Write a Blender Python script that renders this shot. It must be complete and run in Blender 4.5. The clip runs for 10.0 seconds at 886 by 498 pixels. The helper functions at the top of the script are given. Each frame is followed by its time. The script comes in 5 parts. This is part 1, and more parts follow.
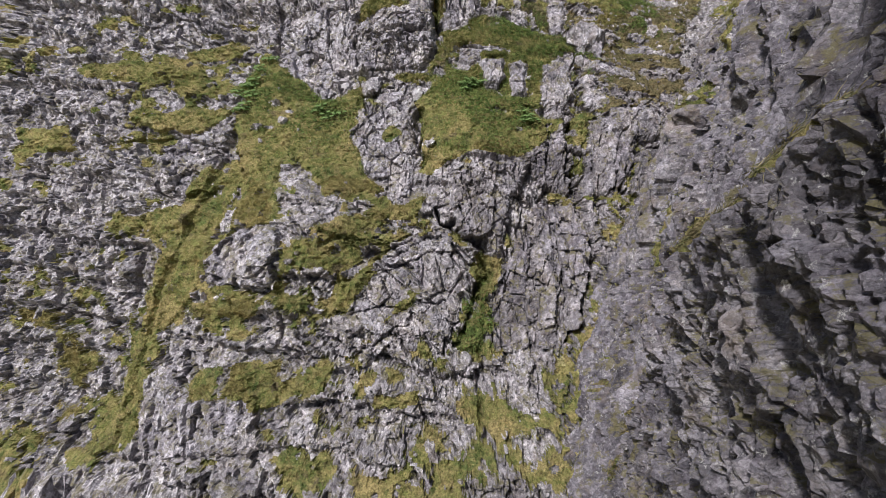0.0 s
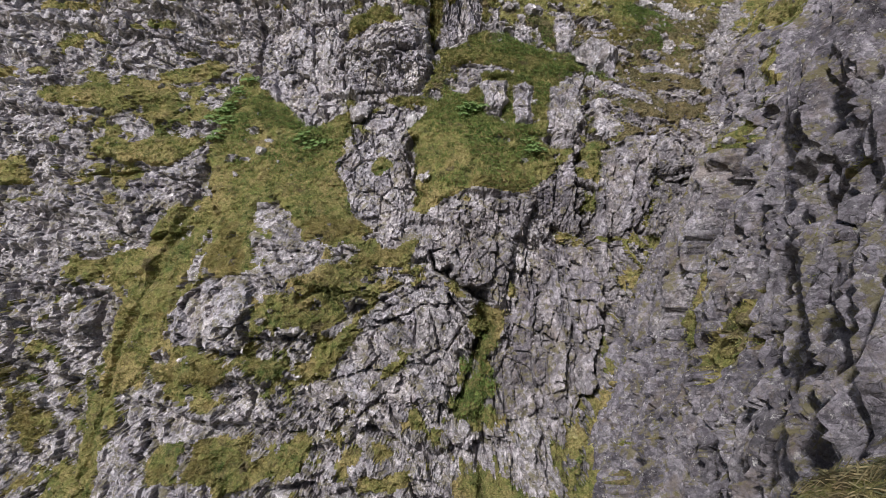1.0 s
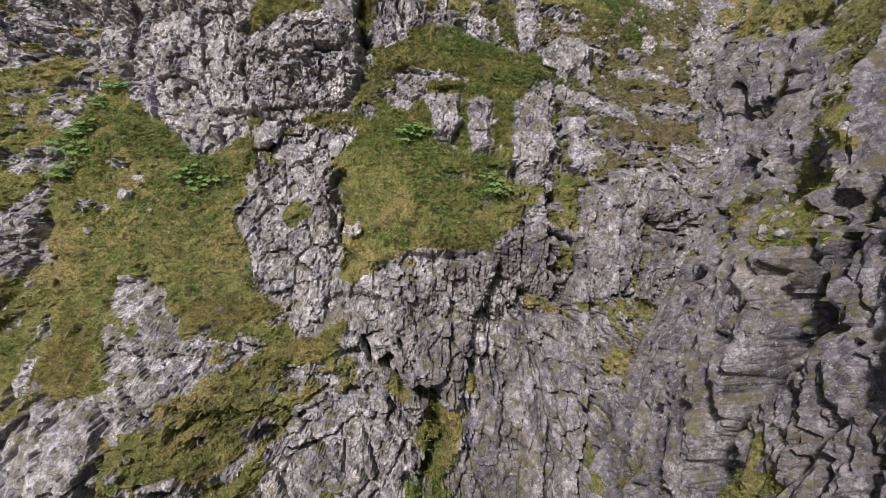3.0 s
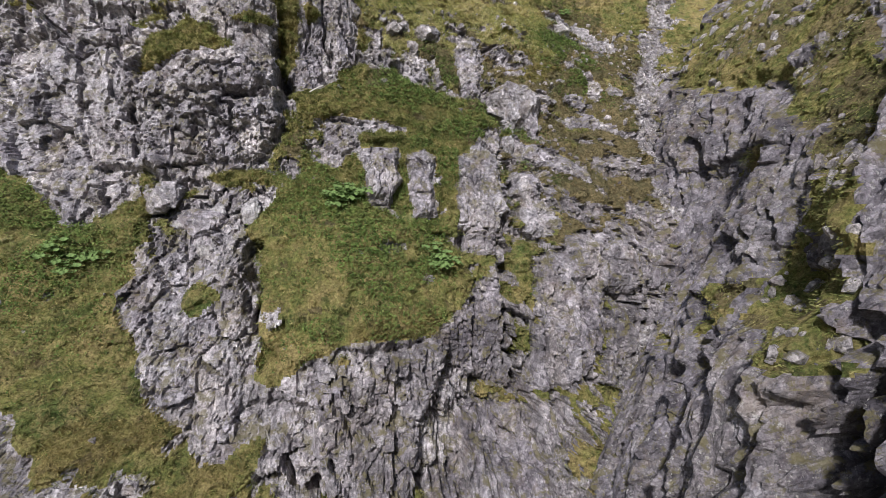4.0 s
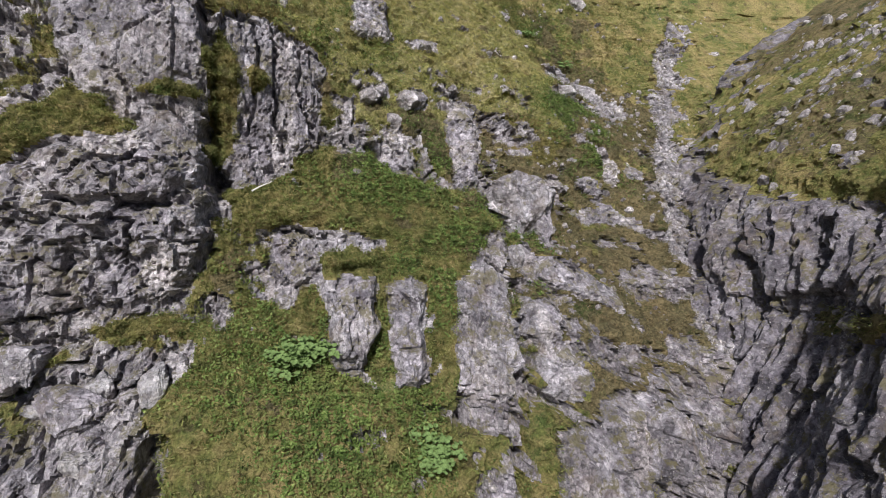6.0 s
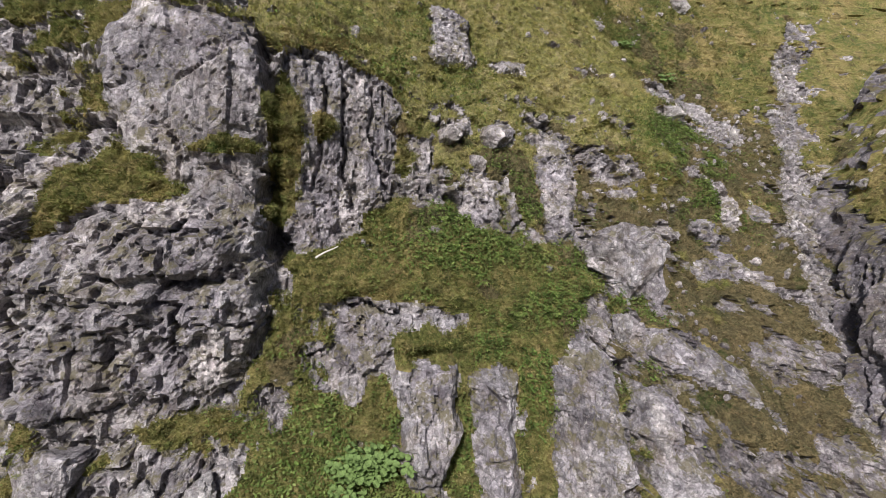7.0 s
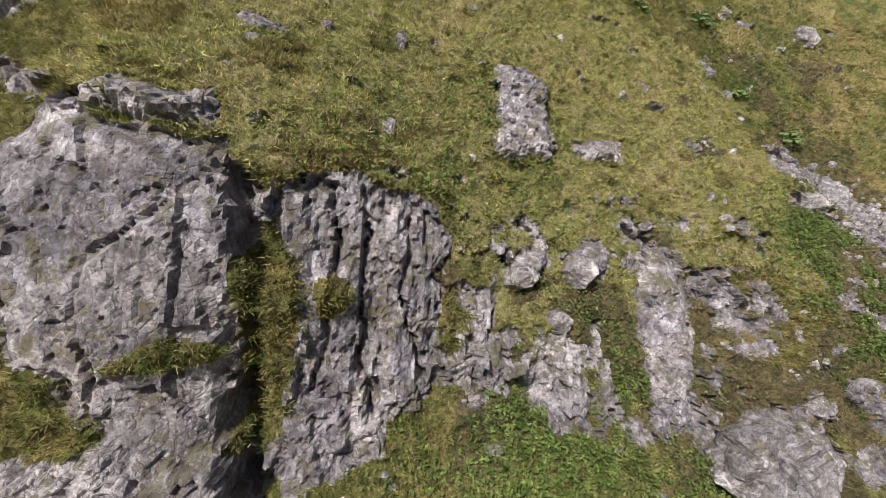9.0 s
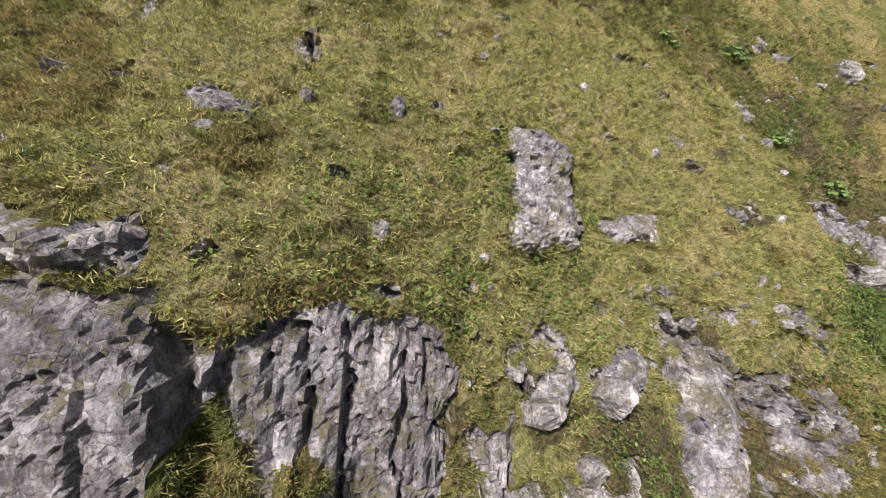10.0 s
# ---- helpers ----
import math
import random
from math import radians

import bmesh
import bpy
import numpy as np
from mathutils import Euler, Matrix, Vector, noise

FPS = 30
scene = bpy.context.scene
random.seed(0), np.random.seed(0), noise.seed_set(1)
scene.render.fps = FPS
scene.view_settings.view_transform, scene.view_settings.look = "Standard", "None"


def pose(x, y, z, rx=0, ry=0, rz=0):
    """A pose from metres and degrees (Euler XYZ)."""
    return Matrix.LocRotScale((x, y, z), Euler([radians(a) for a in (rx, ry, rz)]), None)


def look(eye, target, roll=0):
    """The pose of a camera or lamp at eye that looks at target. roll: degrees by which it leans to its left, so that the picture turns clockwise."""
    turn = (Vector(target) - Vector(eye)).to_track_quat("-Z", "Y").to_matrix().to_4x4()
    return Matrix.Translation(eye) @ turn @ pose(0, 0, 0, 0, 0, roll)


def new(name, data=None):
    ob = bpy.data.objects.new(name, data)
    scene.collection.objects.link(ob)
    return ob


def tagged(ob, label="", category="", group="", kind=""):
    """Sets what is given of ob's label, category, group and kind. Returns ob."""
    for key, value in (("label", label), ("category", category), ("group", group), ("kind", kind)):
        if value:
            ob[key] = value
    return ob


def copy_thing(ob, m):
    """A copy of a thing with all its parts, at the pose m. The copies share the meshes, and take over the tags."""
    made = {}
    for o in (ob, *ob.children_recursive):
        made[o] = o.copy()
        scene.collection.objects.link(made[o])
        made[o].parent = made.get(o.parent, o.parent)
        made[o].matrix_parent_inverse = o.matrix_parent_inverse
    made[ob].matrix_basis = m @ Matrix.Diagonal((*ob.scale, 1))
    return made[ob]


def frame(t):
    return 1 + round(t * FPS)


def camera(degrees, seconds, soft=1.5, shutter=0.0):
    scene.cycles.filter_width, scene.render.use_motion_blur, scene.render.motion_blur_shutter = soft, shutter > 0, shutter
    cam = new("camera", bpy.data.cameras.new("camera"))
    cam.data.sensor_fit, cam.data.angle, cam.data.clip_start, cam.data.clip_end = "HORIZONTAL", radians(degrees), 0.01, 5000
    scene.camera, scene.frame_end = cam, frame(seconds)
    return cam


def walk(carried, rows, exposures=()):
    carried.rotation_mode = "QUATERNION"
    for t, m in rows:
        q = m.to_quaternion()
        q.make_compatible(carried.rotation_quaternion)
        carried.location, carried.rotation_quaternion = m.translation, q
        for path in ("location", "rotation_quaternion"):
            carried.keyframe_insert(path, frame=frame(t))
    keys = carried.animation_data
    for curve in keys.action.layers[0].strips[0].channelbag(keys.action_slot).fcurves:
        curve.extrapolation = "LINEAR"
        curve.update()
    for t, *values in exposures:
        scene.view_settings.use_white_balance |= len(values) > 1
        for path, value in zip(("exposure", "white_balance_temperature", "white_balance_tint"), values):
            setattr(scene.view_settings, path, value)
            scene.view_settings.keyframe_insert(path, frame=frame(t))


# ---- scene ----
# ---- camera ----
cam = camera(79.8, 10.0, soft=0.6)
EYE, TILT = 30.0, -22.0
PATH = [
    (0, (-0.107, 0.049, 29.836), (0.035, 18.623, 22.420), 0.19),
    (0.5, (0.079, 2.226, 30.458), (0.115, 20.819, 23.091), -0.02),
    (1, (0.239, 4.264, 30.971), (0.315, 22.841, 23.561), 0.16),
    (1.5, (0.333, 6.451, 31.488), (0.628, 24.882, 23.728), 0.42),
    (2, (0.492, 8.596, 31.934), (1.112, 26.653, 23.357), 0.52),
    (2.5, (0.600, 10.610, 32.367), (1.607, 28.528, 23.540), 0.68),
    (2.7, (0.621, 11.419, 32.545), (2.020, 29.351, 23.801), 1.21),
    (3.8, (0.693, 16.020, 33.585), (4.984, 33.690, 25.257), 3.76),
    (4, (0.731, 16.869, 33.784), (5.488, 34.561, 25.760), 4.52),
    (4.5, (0.860, 18.938, 34.280), (6.520, 36.505, 26.574), 5.86),
    (5, (0.949, 20.848, 34.750), (7.276, 38.280, 27.262), 6.87),
    (5.5, (1.090, 22.896, 35.246), (7.802, 40.232, 27.869), 7.60),
    (6, (1.156, 24.794, 35.721), (7.536, 42.168, 28.142), 7.93),
    (6.2, (1.176, 25.519, 35.902), (7.113, 43.062, 28.353), 7.86),
    (7.3, (1.325, 29.500, 36.930), (4.778, 47.345, 28.583), 5.74),
    (7.5, (1.353, 30.259, 37.149), (4.540, 48.020, 28.523), 5.97),
    (8, (1.418, 32.140, 37.721), (4.142, 49.882, 28.899), 6.45),
    (8.5, (1.482, 33.755, 38.197), (4.207, 51.529, 29.442), 6.84),
    (9, (1.563, 35.450, 38.709), (4.282, 53.226, 29.957), 7.20),
    (9.5, (1.622, 37.008, 39.201), (4.334, 54.789, 30.456), 7.46),
    (10, (1.680, 38.659, 39.759), (4.348, 56.441, 31.002), 7.60),
]
walk(cam, [(t, look(eye, target, roll)) for t, eye, target, roll in PATH],
     exposures=[(0.0, 0.24, 6050, 10), (1.5, 0.06, 6250, 10), (2.3, 0.14, 6450, 10), (4.5, 0.17, 6050, 10), (6.0, 0.18, 6100, 10), (7.5, 0.16, 6450, 10), (9.5, 0.38, 6500, 10), (10.0, 0.48, 6500, 10)])

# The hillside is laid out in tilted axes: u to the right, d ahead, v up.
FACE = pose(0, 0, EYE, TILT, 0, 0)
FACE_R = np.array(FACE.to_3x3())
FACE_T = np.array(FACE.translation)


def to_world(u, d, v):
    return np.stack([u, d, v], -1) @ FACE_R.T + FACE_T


# ---- world and sun ----
world = bpy.data.worlds.new("sky")
scene.world = world
world.use_nodes = True
wn = world.node_tree
sky = wn.nodes.new("ShaderNodeTexSky")
sky.sky_type, sky.sun_disc = "NISHITA", False
sky.sun_elevation, sky.sun_rotation = radians(53), radians(216)
sky.air_density, sky.dust_density, sky.ozone_density = 1.0, 3.0, 1.0
wn.nodes["Background"].inputs["Strength"].default_value = 0.095
wn.links.new(sky.outputs["Color"], wn.nodes["Background"].inputs["Color"])
sun = new("sun", bpy.data.lights.new("sun", "SUN"))
sun.data.energy, sun.data.angle, sun.data.color = 5.0, radians(5), (1.0, 0.965, 0.93)
sun.matrix_world = look((-42, -57, 125), (0, 0, 30))

# ---- noise on arrays ----
def rnd(ix, iy, seed):
    """Random numbers in 0..1 from whole-numbered cells."""
    h = (ix.astype(np.int64) * 374761393 + iy.astype(np.int64) * 668265263 + seed * 974634777) & 0xFFFFFFFF
    h = ((h ^ (h >> 13)) * 1274126177) & 0xFFFFFFFF
    h = ((h ^ (h >> 16)) * 2246822519) & 0xFFFFFFFF
    return ((h ^ (h >> 15)) & 0xFFFFFF) / float(0xFFFFFF)


def smooth(a, b, x):
    k = np.clip((x - a) / (b - a), 0, 1)
    return k * k * (3 - 2 * k)


def vnoise(x, y, seed):
    ix, iy = np.floor(x), np.floor(y)
    fx, fy = x - ix, y - iy
    fx, fy = fx * fx * (3 - 2 * fx), fy * fy * (3 - 2 * fy)
    a, b = rnd(ix, iy, seed), rnd(ix + 1, iy, seed)
    c, d = rnd(ix, iy + 1, seed), rnd(ix + 1, iy + 1, seed)
    return (a + (b - a) * fx) * (1 - fy) + (c + (d - c) * fx) * fy - 0.5


def fbm(x, y, seed, octaves=4):
    s, k = 0, 1.0
    for o in range(octaves):
        s = s + vnoise(x / k, y / k, seed + o) * k
        k *= 0.5
    return s


def blocks(x, y, seed, tilt=0.5, step=0.5):
    """A broken surface: every Voronoi cell is a facet with its own height and tilt. Returns height, closeness to a joint, and the cell."""
    ix, iy = np.floor(x), np.floor(y)
    f1 = np.full(x.shape, 9.0)
    f2 = np.full(x.shape, 9.0)
    h = np.zeros(x.shape)
    cell = np.zeros(x.shape)
    for ox in (-1, 0, 1):
        for oy in (-1, 0, 1):
            cx, cy = ix + ox, iy + oy
            dx = x - (cx + 0.1 + 0.8 * rnd(cx, cy, seed))
            dy = y - (cy + 0.1 + 0.8 * rnd(cx, cy, seed + 1))
            r = dx * dx + dy * dy
            near = r < f1
            f2 = np.where(near, f1, np.minimum(f2, r))
            lift = step * (rnd(cx, cy, seed + 2) - 0.5) + tilt * (dx * (rnd(cx, cy, seed + 3) - 0.5) + dy * (rnd(cx, cy, seed + 4) - 0.5)) * 2
            h = np.where(near, lift, h)
            cell = np.where(near, cx * 4096 + cy, cell)
            f1 = np.where(near, r, f1)
    return h, np.sqrt(f2) - np.sqrt(f1), cell


def turned(x, y, degrees):
    c, s = math.cos(radians(degrees)), math.sin(radians(degrees))
    return c * x + s * y, c * y - s * x


def rock_relief(x, y, lean, long, size, seed):
    """Height of jointed rock: big blocks, smaller blocks on them, chips; the joints run at lean degrees and blocks are long times as tall as wide."""
    wx, wy = x + 0.22 * size * fbm(x / size / 2, y / size / 2, seed + 50, 3), y + 0.22 * size * fbm(x / size / 2, y / size / 2, seed + 60, 3)
    a, b = turned(wx, wy, lean)
    a2, b2 = turned(wx, wy, lean + 11)
    a3, b3 = turned(x, y, lean - 10)
    h1, g1, cell = blocks(a / size, b / size / long, seed, 0.8, 0.9)
    h2, g2, _ = blocks(a2 / size * 2.3 + 7, b2 / size / long * 2.3, seed + 11, 0.8, 1.0)
    h3, g3, _ = blocks(a3 / size * 5.1, b3 / size / long * 4.8 + 3, seed + 23, 1.0, 1.1)
    h4, _, _ = blocks(a / 0.24, b / 0.20, seed + 29, 1.0, 1.1)
    h = size * (0.40 * h1 + 0.25 * h2 + 0.13 * h3) + 0.05 * h4
    open_joint = smooth(-0.05, 0.25, fbm(x / size / 1.5, y / size / 2.5, seed + 70, 3))
    h -= size * (0.42 * (1 - smooth(0.0, 0.08, g1)) * (0.1 + open_joint) + 0.20 * (1 - smooth(0, 0.10, g2)) * (h2 < 0.1)) + 0.05 * (1 - smooth(0, 0.12, g3))
    return h + 0.05 * size * fbm(x / size * 1.4, y / size * 1.4, seed + 80, 5), cell


# ---- shapes drawn on the hillside ----
def inside(x, y, pts):
    """Signed distance to a closed outline, positive inside."""
    d = np.full(x.shape, 1e9)
    odd = np.zeros(x.shape, bool)
    for (ax, ay), (bx, by) in zip(pts, pts[1:] + pts[:1]):
        ex, ey = bx - ax, by - ay
        k = np.clip(((x - ax) * ex + (y - ay) * ey) / (ex * ex + ey * ey + 1e-9), 0, 1)
        d = np.minimum(d, np.hypot(x - ax - k * ex, y - ay - k * ey))
        odd ^= ((ay > y) != (by > y)) & (x < (bx - ax) * (y - ay) / (by - ay + 1e-12) + ax)
    return np.where(odd, d, -d)


def along(x, y, pts):
    """Distance to an open line."""
    d = np.full(x.shape, 1e9)
    for (ax, ay), (bx, by) in zip(pts, pts[1:]):
        ex, ey = bx - ax, by - ay
        k = np.clip(((x - ax) * ex + (y - ay) * ey) / (ex * ex + ey * ey + 1e-9), 0, 1)
        d = np.minimum(d, np.hypot(x - ax - k * ex, y - ay - k * ey))
    return d


# ---- the lie of the hillside: how far ahead it stands at (u, v) ----
HOLLOWS = [(-24.0, 16.9, 4.0, 0.99), (-14.1, 16.3, 4.0, 1.3), (-14.1, 16.3, 6.0, 1.78), (-8.3, 12.7, 2.6, 0.95), (-4.8, 10.1, 4.0, 1.58), (-2.0, 5.5, 2.6, 0.69), (0.4, 15.2, 4.0, 0.82), (2.3, -6.8, 4.0, 1.88),
           (6.8, -2.9, 6.0, 2.61), (7.0, 8.1, 2.6, 0.54), (7.4, 3.3, 2.6, 1.42), (8.5, 15.6, 2.6, 0.71), (9.2, 19.3, 2.6, 0.66), (9.3, 22.8, 2.6, 0.34), (12.3, 30.4, 6.0, 1.56), (14.0, 15.2, 2.6, 0.9), (19.5, 24.5, 4.0, 2.0), (13.5, 3.0, 2.0, 1.6), (7.6, 1.6, 1.5, 1.0), (-20.0, -7.5, 4.0, 1.5), (16.5, 16.5, 2.5, 0.8)]
BULGES = [(-21.1, 10.4, 2.6, 0.85), (-20.3, 4.8, 2.6, 0.83), (-12.0, -7.6, 4.0, 1.35), (-9.4, -0.9, 4.0, 2.28), (-8.4, 3.8, 2.6, 0.75), (-6.3, 0.9, 2.6, 1.16), (-4.8, 10.1, 2.6, 0.66), (-3.1, 16.0, 2.6, 1.13),
          (-2.8, 24.7, 2.6, 0.71), (-1.5, 21.9, 4.0, 2.73), (1.8, 6.5, 2.6, 1.14), (12.7, 9.5, 2.6, 0.97), (18.6, 10.6, 2.6, 0.94), (23.2, 21.2, 4.0, 0.93), (23.4, 31.4, 4.0, 0.86), (18.6, 15.2, 2.5, 1.0), (17.6, 7.6, 2.6, 0.8)]


def lie(u, v):
    cu, cv = np.clip(u, -27, 24), np.clip(v, -9, 32)
    a, b = cu / 10, (cv - 10) / 10
    d = 35.35 + 0.41 * a + 5.44 * b + 0.34 * a * a + 1.0 * a * b + 0.15 * b * b
    for x, y, r, h in HOLLOWS:
        d = d + h * np.exp(-((u - x) ** 2 + (v - y) ** 2) / r ** 2)
    for x, y, r, h in BULGES:
        d = d - h * np.exp(-((u - x) ** 2 + (v - y) ** 2) / r ** 2)
    return d + 0.55 * (v - cv) - 0.15 * np.abs(u - cu)


# ---- the right-hand wall of the gully: how far to the right it stands at (d, v) ----
WALL_SWELLS = [(34.8, 11.4, 3.5, 1.5), (41.7, 21.7, 3.0, -1.0), (24.9, 3.9, 2.5, -0.96), (38.7, 18.6, 3.5, -0.5), (32.4, 13.5, 2.5, 0.9), (17.1, -0.1, 3.5, 0.7), (29.3, 7.9, 2.5, -0.56),
               (17.8, 7.8, 2.5, -1.0), (39.9, 24.4, 2.5, 1.1), (38.3, 15.5, 2.5, -0.2), (32.4, 17.6, 3.5, 0.45), (24.4, 6.5, 1.5, -1.3), (24.4, 10.2, 1.5, -1.2), (30.9, 13.1, 1.5, -1.5),
               (34.8, 6.2, 3.5, 1.5), (25.8, 8.0, 1.3, 1.5), (34.0, 2.5, 3.0, 0.9)]


def wall_lie(d, v):
    cd, cv = np.clip(d, 5, 46), np.clip(v, -12, 26)
    a, b = (cd - 22) / 10, (cv - 6) / 10
    u = 11.95 + 2.42 * a + 4.55 * b - 0.71 * a * a + 1.04 * a * b + 0.72 * b * b
    for x, y, r, h in WALL_SWELLS:
        u = u + h * np.exp(-((d - x) ** 2 + (v - y) ** 2) / r ** 2)
    return u + 1.5 * np.maximum(v - cv, 0) + 0.1 * np.minimum(v - cv, 0)


# ---- materials ----
class Tree:
    """A small help to write node trees."""

    def __init__(self, name):
        self.mat = bpy.data.materials.new(name)
        self.mat.use_nodes = True
        self.nt = self.mat.node_tree
        self.bsdf = self.nt.nodes["Principled BSDF"]
        self.pos = self.nt.nodes.new("ShaderNodeTexCoord").outputs["Object"]

    def link(self, a, b):
        self.nt.links.new(a, b)

    def noise(self, scale, detail=5, rough=0.6, stretch=None, off=0.0):
        n = self.nt.nodes.new("ShaderNodeTexNoise")
        n.inputs["Scale"].default_value, n.inputs["Detail"].default_value, n.inputs["Roughness"].default_value = scale, detail, rough
        m = self.nt.nodes.new("ShaderNodeMapping")
        m.inputs["Scale"].default_value = stretch or (1, 1, 1)
        m.inputs["Location"].default_value = (off, off * 0.7, off * 1.3)
        self.link(self.pos, m.inputs["Vector"])
        self.link(m.outputs["Vector"], n.inputs["Vector"])
        return n.outputs["Fac"]

    def voronoi(self, scale, feature="F1", stretch=None):
        n = self.nt.nodes.new("ShaderNodeTexVoronoi")
        n.feature = feature
        n.inputs["Scale"].default_value = scale
        m = self.nt.nodes.new("ShaderNodeMapping")
        m.inputs["Scale"].default_value = stretch or (1, 1, 1)
        self.link(self.pos, m.inputs["Vector"])
        self.link(m.outputs["Vector"], n.inputs["Vector"])
        return n.outputs

    def ramp(self, fac, *stops):
        n = self.nt.nodes.new("ShaderNodeValToRGB")
        while len(n.color_ramp.elements) < len(stops):
            n.color_ramp.elements.new(0.5)
        for e, (p, c) in zip(n.color_ramp.elements, stops):
            e.position, e.color = p, (*c, 1) if isinstance(c, tuple) else (c, c, c, 1)
        self.link(fac, n.inputs["Fac"])
        return n.outputs["Color"]

    def mix(self, fac, a, b, kind="MIX"):
        n = self.nt.nodes.new("ShaderNodeMix")
        n.data_type, n.blend_type = "RGBA", kind
        for s, x in ((n.inputs["Factor"], fac), (n.inputs["A"], a), (n.inputs["B"], b)):
            if isinstance(x, tuple):
                s.default_value = (*x, 1)
            elif isinstance(x, float):
                s.default_value = x
            else:
                self.link(x, s)
        return n.outputs["Result"]

    def math(self, op, a, b):
        n = self.nt.nodes.new("ShaderNodeMath")
        n.operation = op
        for s, x in zip(n.inputs, (a, b)):
            if isinstance(x, float):
                s.default_value = x
            else:
                self.link(x, s)
        return n.outputs["Value"]

    def bump(self, height, strength, distance):
        n = self.nt.nodes.new("ShaderNodeBump")
        n.inputs["Strength"].default_value, n.inputs["Distance"].default_value = strength, distance
        self.link(height, n.inputs["Height"])
        self.link(n.outputs["Normal"], self.bsdf.inputs["Normal"])

    def done(self, colour, rough=0.9, spec=0.25):
        self.link(colour, self.bsdf.inputs["Base Color"])
        self.bsdf.inputs["Roughness"].default_value = rough
        self.bsdf.inputs["Specular IOR Level"].default_value = spec
        return self.mat


def rock_material(name, pale, mid, dark, moss=0.35):
    t = Tree(name)
    own = t.nt.nodes.new("ShaderNodeObjectInfo").outputs["Random"]
    straight = t.pos
    warp = t.nt.nodes.new("ShaderNodeTexNoise")
    warp.inputs["Scale"].default_value, warp.inputs["Detail"].default_value = 1.3, 4
    t.link(t.pos, warp.inputs["Vector"])
    bent = t.nt.nodes.new("ShaderNodeVectorMath")
    bent.operation = "MULTIPLY_ADD"
    t.link(warp.outputs["Color"], bent.inputs[0])
    bent.inputs[1].default_value = (0.30, 0.30, 0.30)
    t.link(t.pos, bent.inputs[2])
    c = t.ramp(t.noise(0.5, 6, 0.62), (0.34, dark), (0.45, mid), (0.58, pale))
    c = t.mix(1.0, c, t.ramp(own, (0.0, (0.84, 0.82, 0.85)), (0.5, (1.0, 1.0, 1.0)), (1.0, (1.12, 1.09, 1.04))), "MULTIPLY")
    # every broken face weathers to its own tone, at three sizes
    t.pos = bent.outputs["Vector"]
    height = None
    for scale, stretch, low, high in ((1.0, (1.2, 1.2, 0.8), 0.88, 1.10), (2.7, (1.1, 1.1, 0.9), 0.82, 1.14), (6.8, (1, 1, 1.2), 0.70, 1.28)):
        tone = t.voronoi(scale, "F1", stretch)["Color"]
        c = t.mix(1.0, c, t.ramp(tone, (0.22, low), (0.5, 1.0), (0.78, high)), "MULTIPLY")
        h = t.math("MULTIPLY", tone, 0.9 / scale)
        height = h if height is None else t.math("ADD", height, h)
    # hairline joints, open here and closed there
    for scale, wide, stretch, off in ((2.7, 0.045, (1.1, 1.1, 0.9), 83), (6.8, 0.07, (1, 1, 1.2), 97)):
        edge = t.voronoi(scale, "DISTANCE_TO_EDGE", stretch)["Distance"]
        edge = t.math("ADD", edge, t.ramp(t.noise(scale * 0.6, 4, 0.65, off=off), (0.46, 0.0), (0.56, 0.14)))
        c = t.mix(t.ramp(edge, (0.0, 0.32), (wide, 0.0)), c, (0.045, 0.040, 0.040))
        height = t.math("ADD", height, t.math("MULTIPLY", t.ramp(edge, (0.0, 0.0), (wide * 1.6, 1.0)), 0.16))
    t.pos = straight
    c = t.mix(1.0, c, t.ramp(t.noise(2.6, 7, 0.70, off=3), (0.34, (0.50, 0.46, 0.48)), (0.50, (0.98, 0.98, 0.98)), (0.64, (1.22, 1.21, 1.18))), "MULTIPLY")
    c = t.mix(1.0, c, t.ramp(t.noise(15.0, 6, 0.8, off=9), (0.34, 0.50), (0.50, 1.0), (0.64, 1.36)), "MULTIPLY")
    # pale lichen spots, brown iron stain, dark rain streaks
    c = t.mix(t.ramp(t.noise(5.5, 9, 0.80, off=21), (0.57, 0.0), (0.62, 0.65)), c, (0.56, 0.535, 0.50))
    c = t.mix(t.ramp(t.noise(0.8, 7, 0.74, off=61), (0.54, 0.0), (0.66, 0.50)), c, (0.215, 0.165, 0.125))
    c = t.mix(t.ramp(t.noise(0.9, 7, 0.72, stretch=(2.2, 2.2, 0.35), off=31), (0.54, 0.0), (0.64, 0.55)), c, (0.085, 0.074, 0.085))
    # moss and dry grass roots sit on what faces up
    nz = t.nt.nodes.new("ShaderNodeSeparateXYZ")
    t.link(t.nt.nodes.new("ShaderNodeNewGeometry").outputs["Normal"], nz.inputs[0])
    up = t.math("ADD", t.math("MULTIPLY", nz.outputs["Z"], 0.10), t.noise(1.6, 8, 0.76, off=47))
    c = t.mix(t.ramp(up, (0.585, 0.0), (0.645, 0.35 + moss)), c, (0.135, 0.115, 0.045))
    t.bump(t.math("ADD", t.math("MULTIPLY", t.noise(6.0, 9, 0.76, off=5), 0.8), height), 1.0, 0.16)
    return t.done(c, 0.88, 0.3)


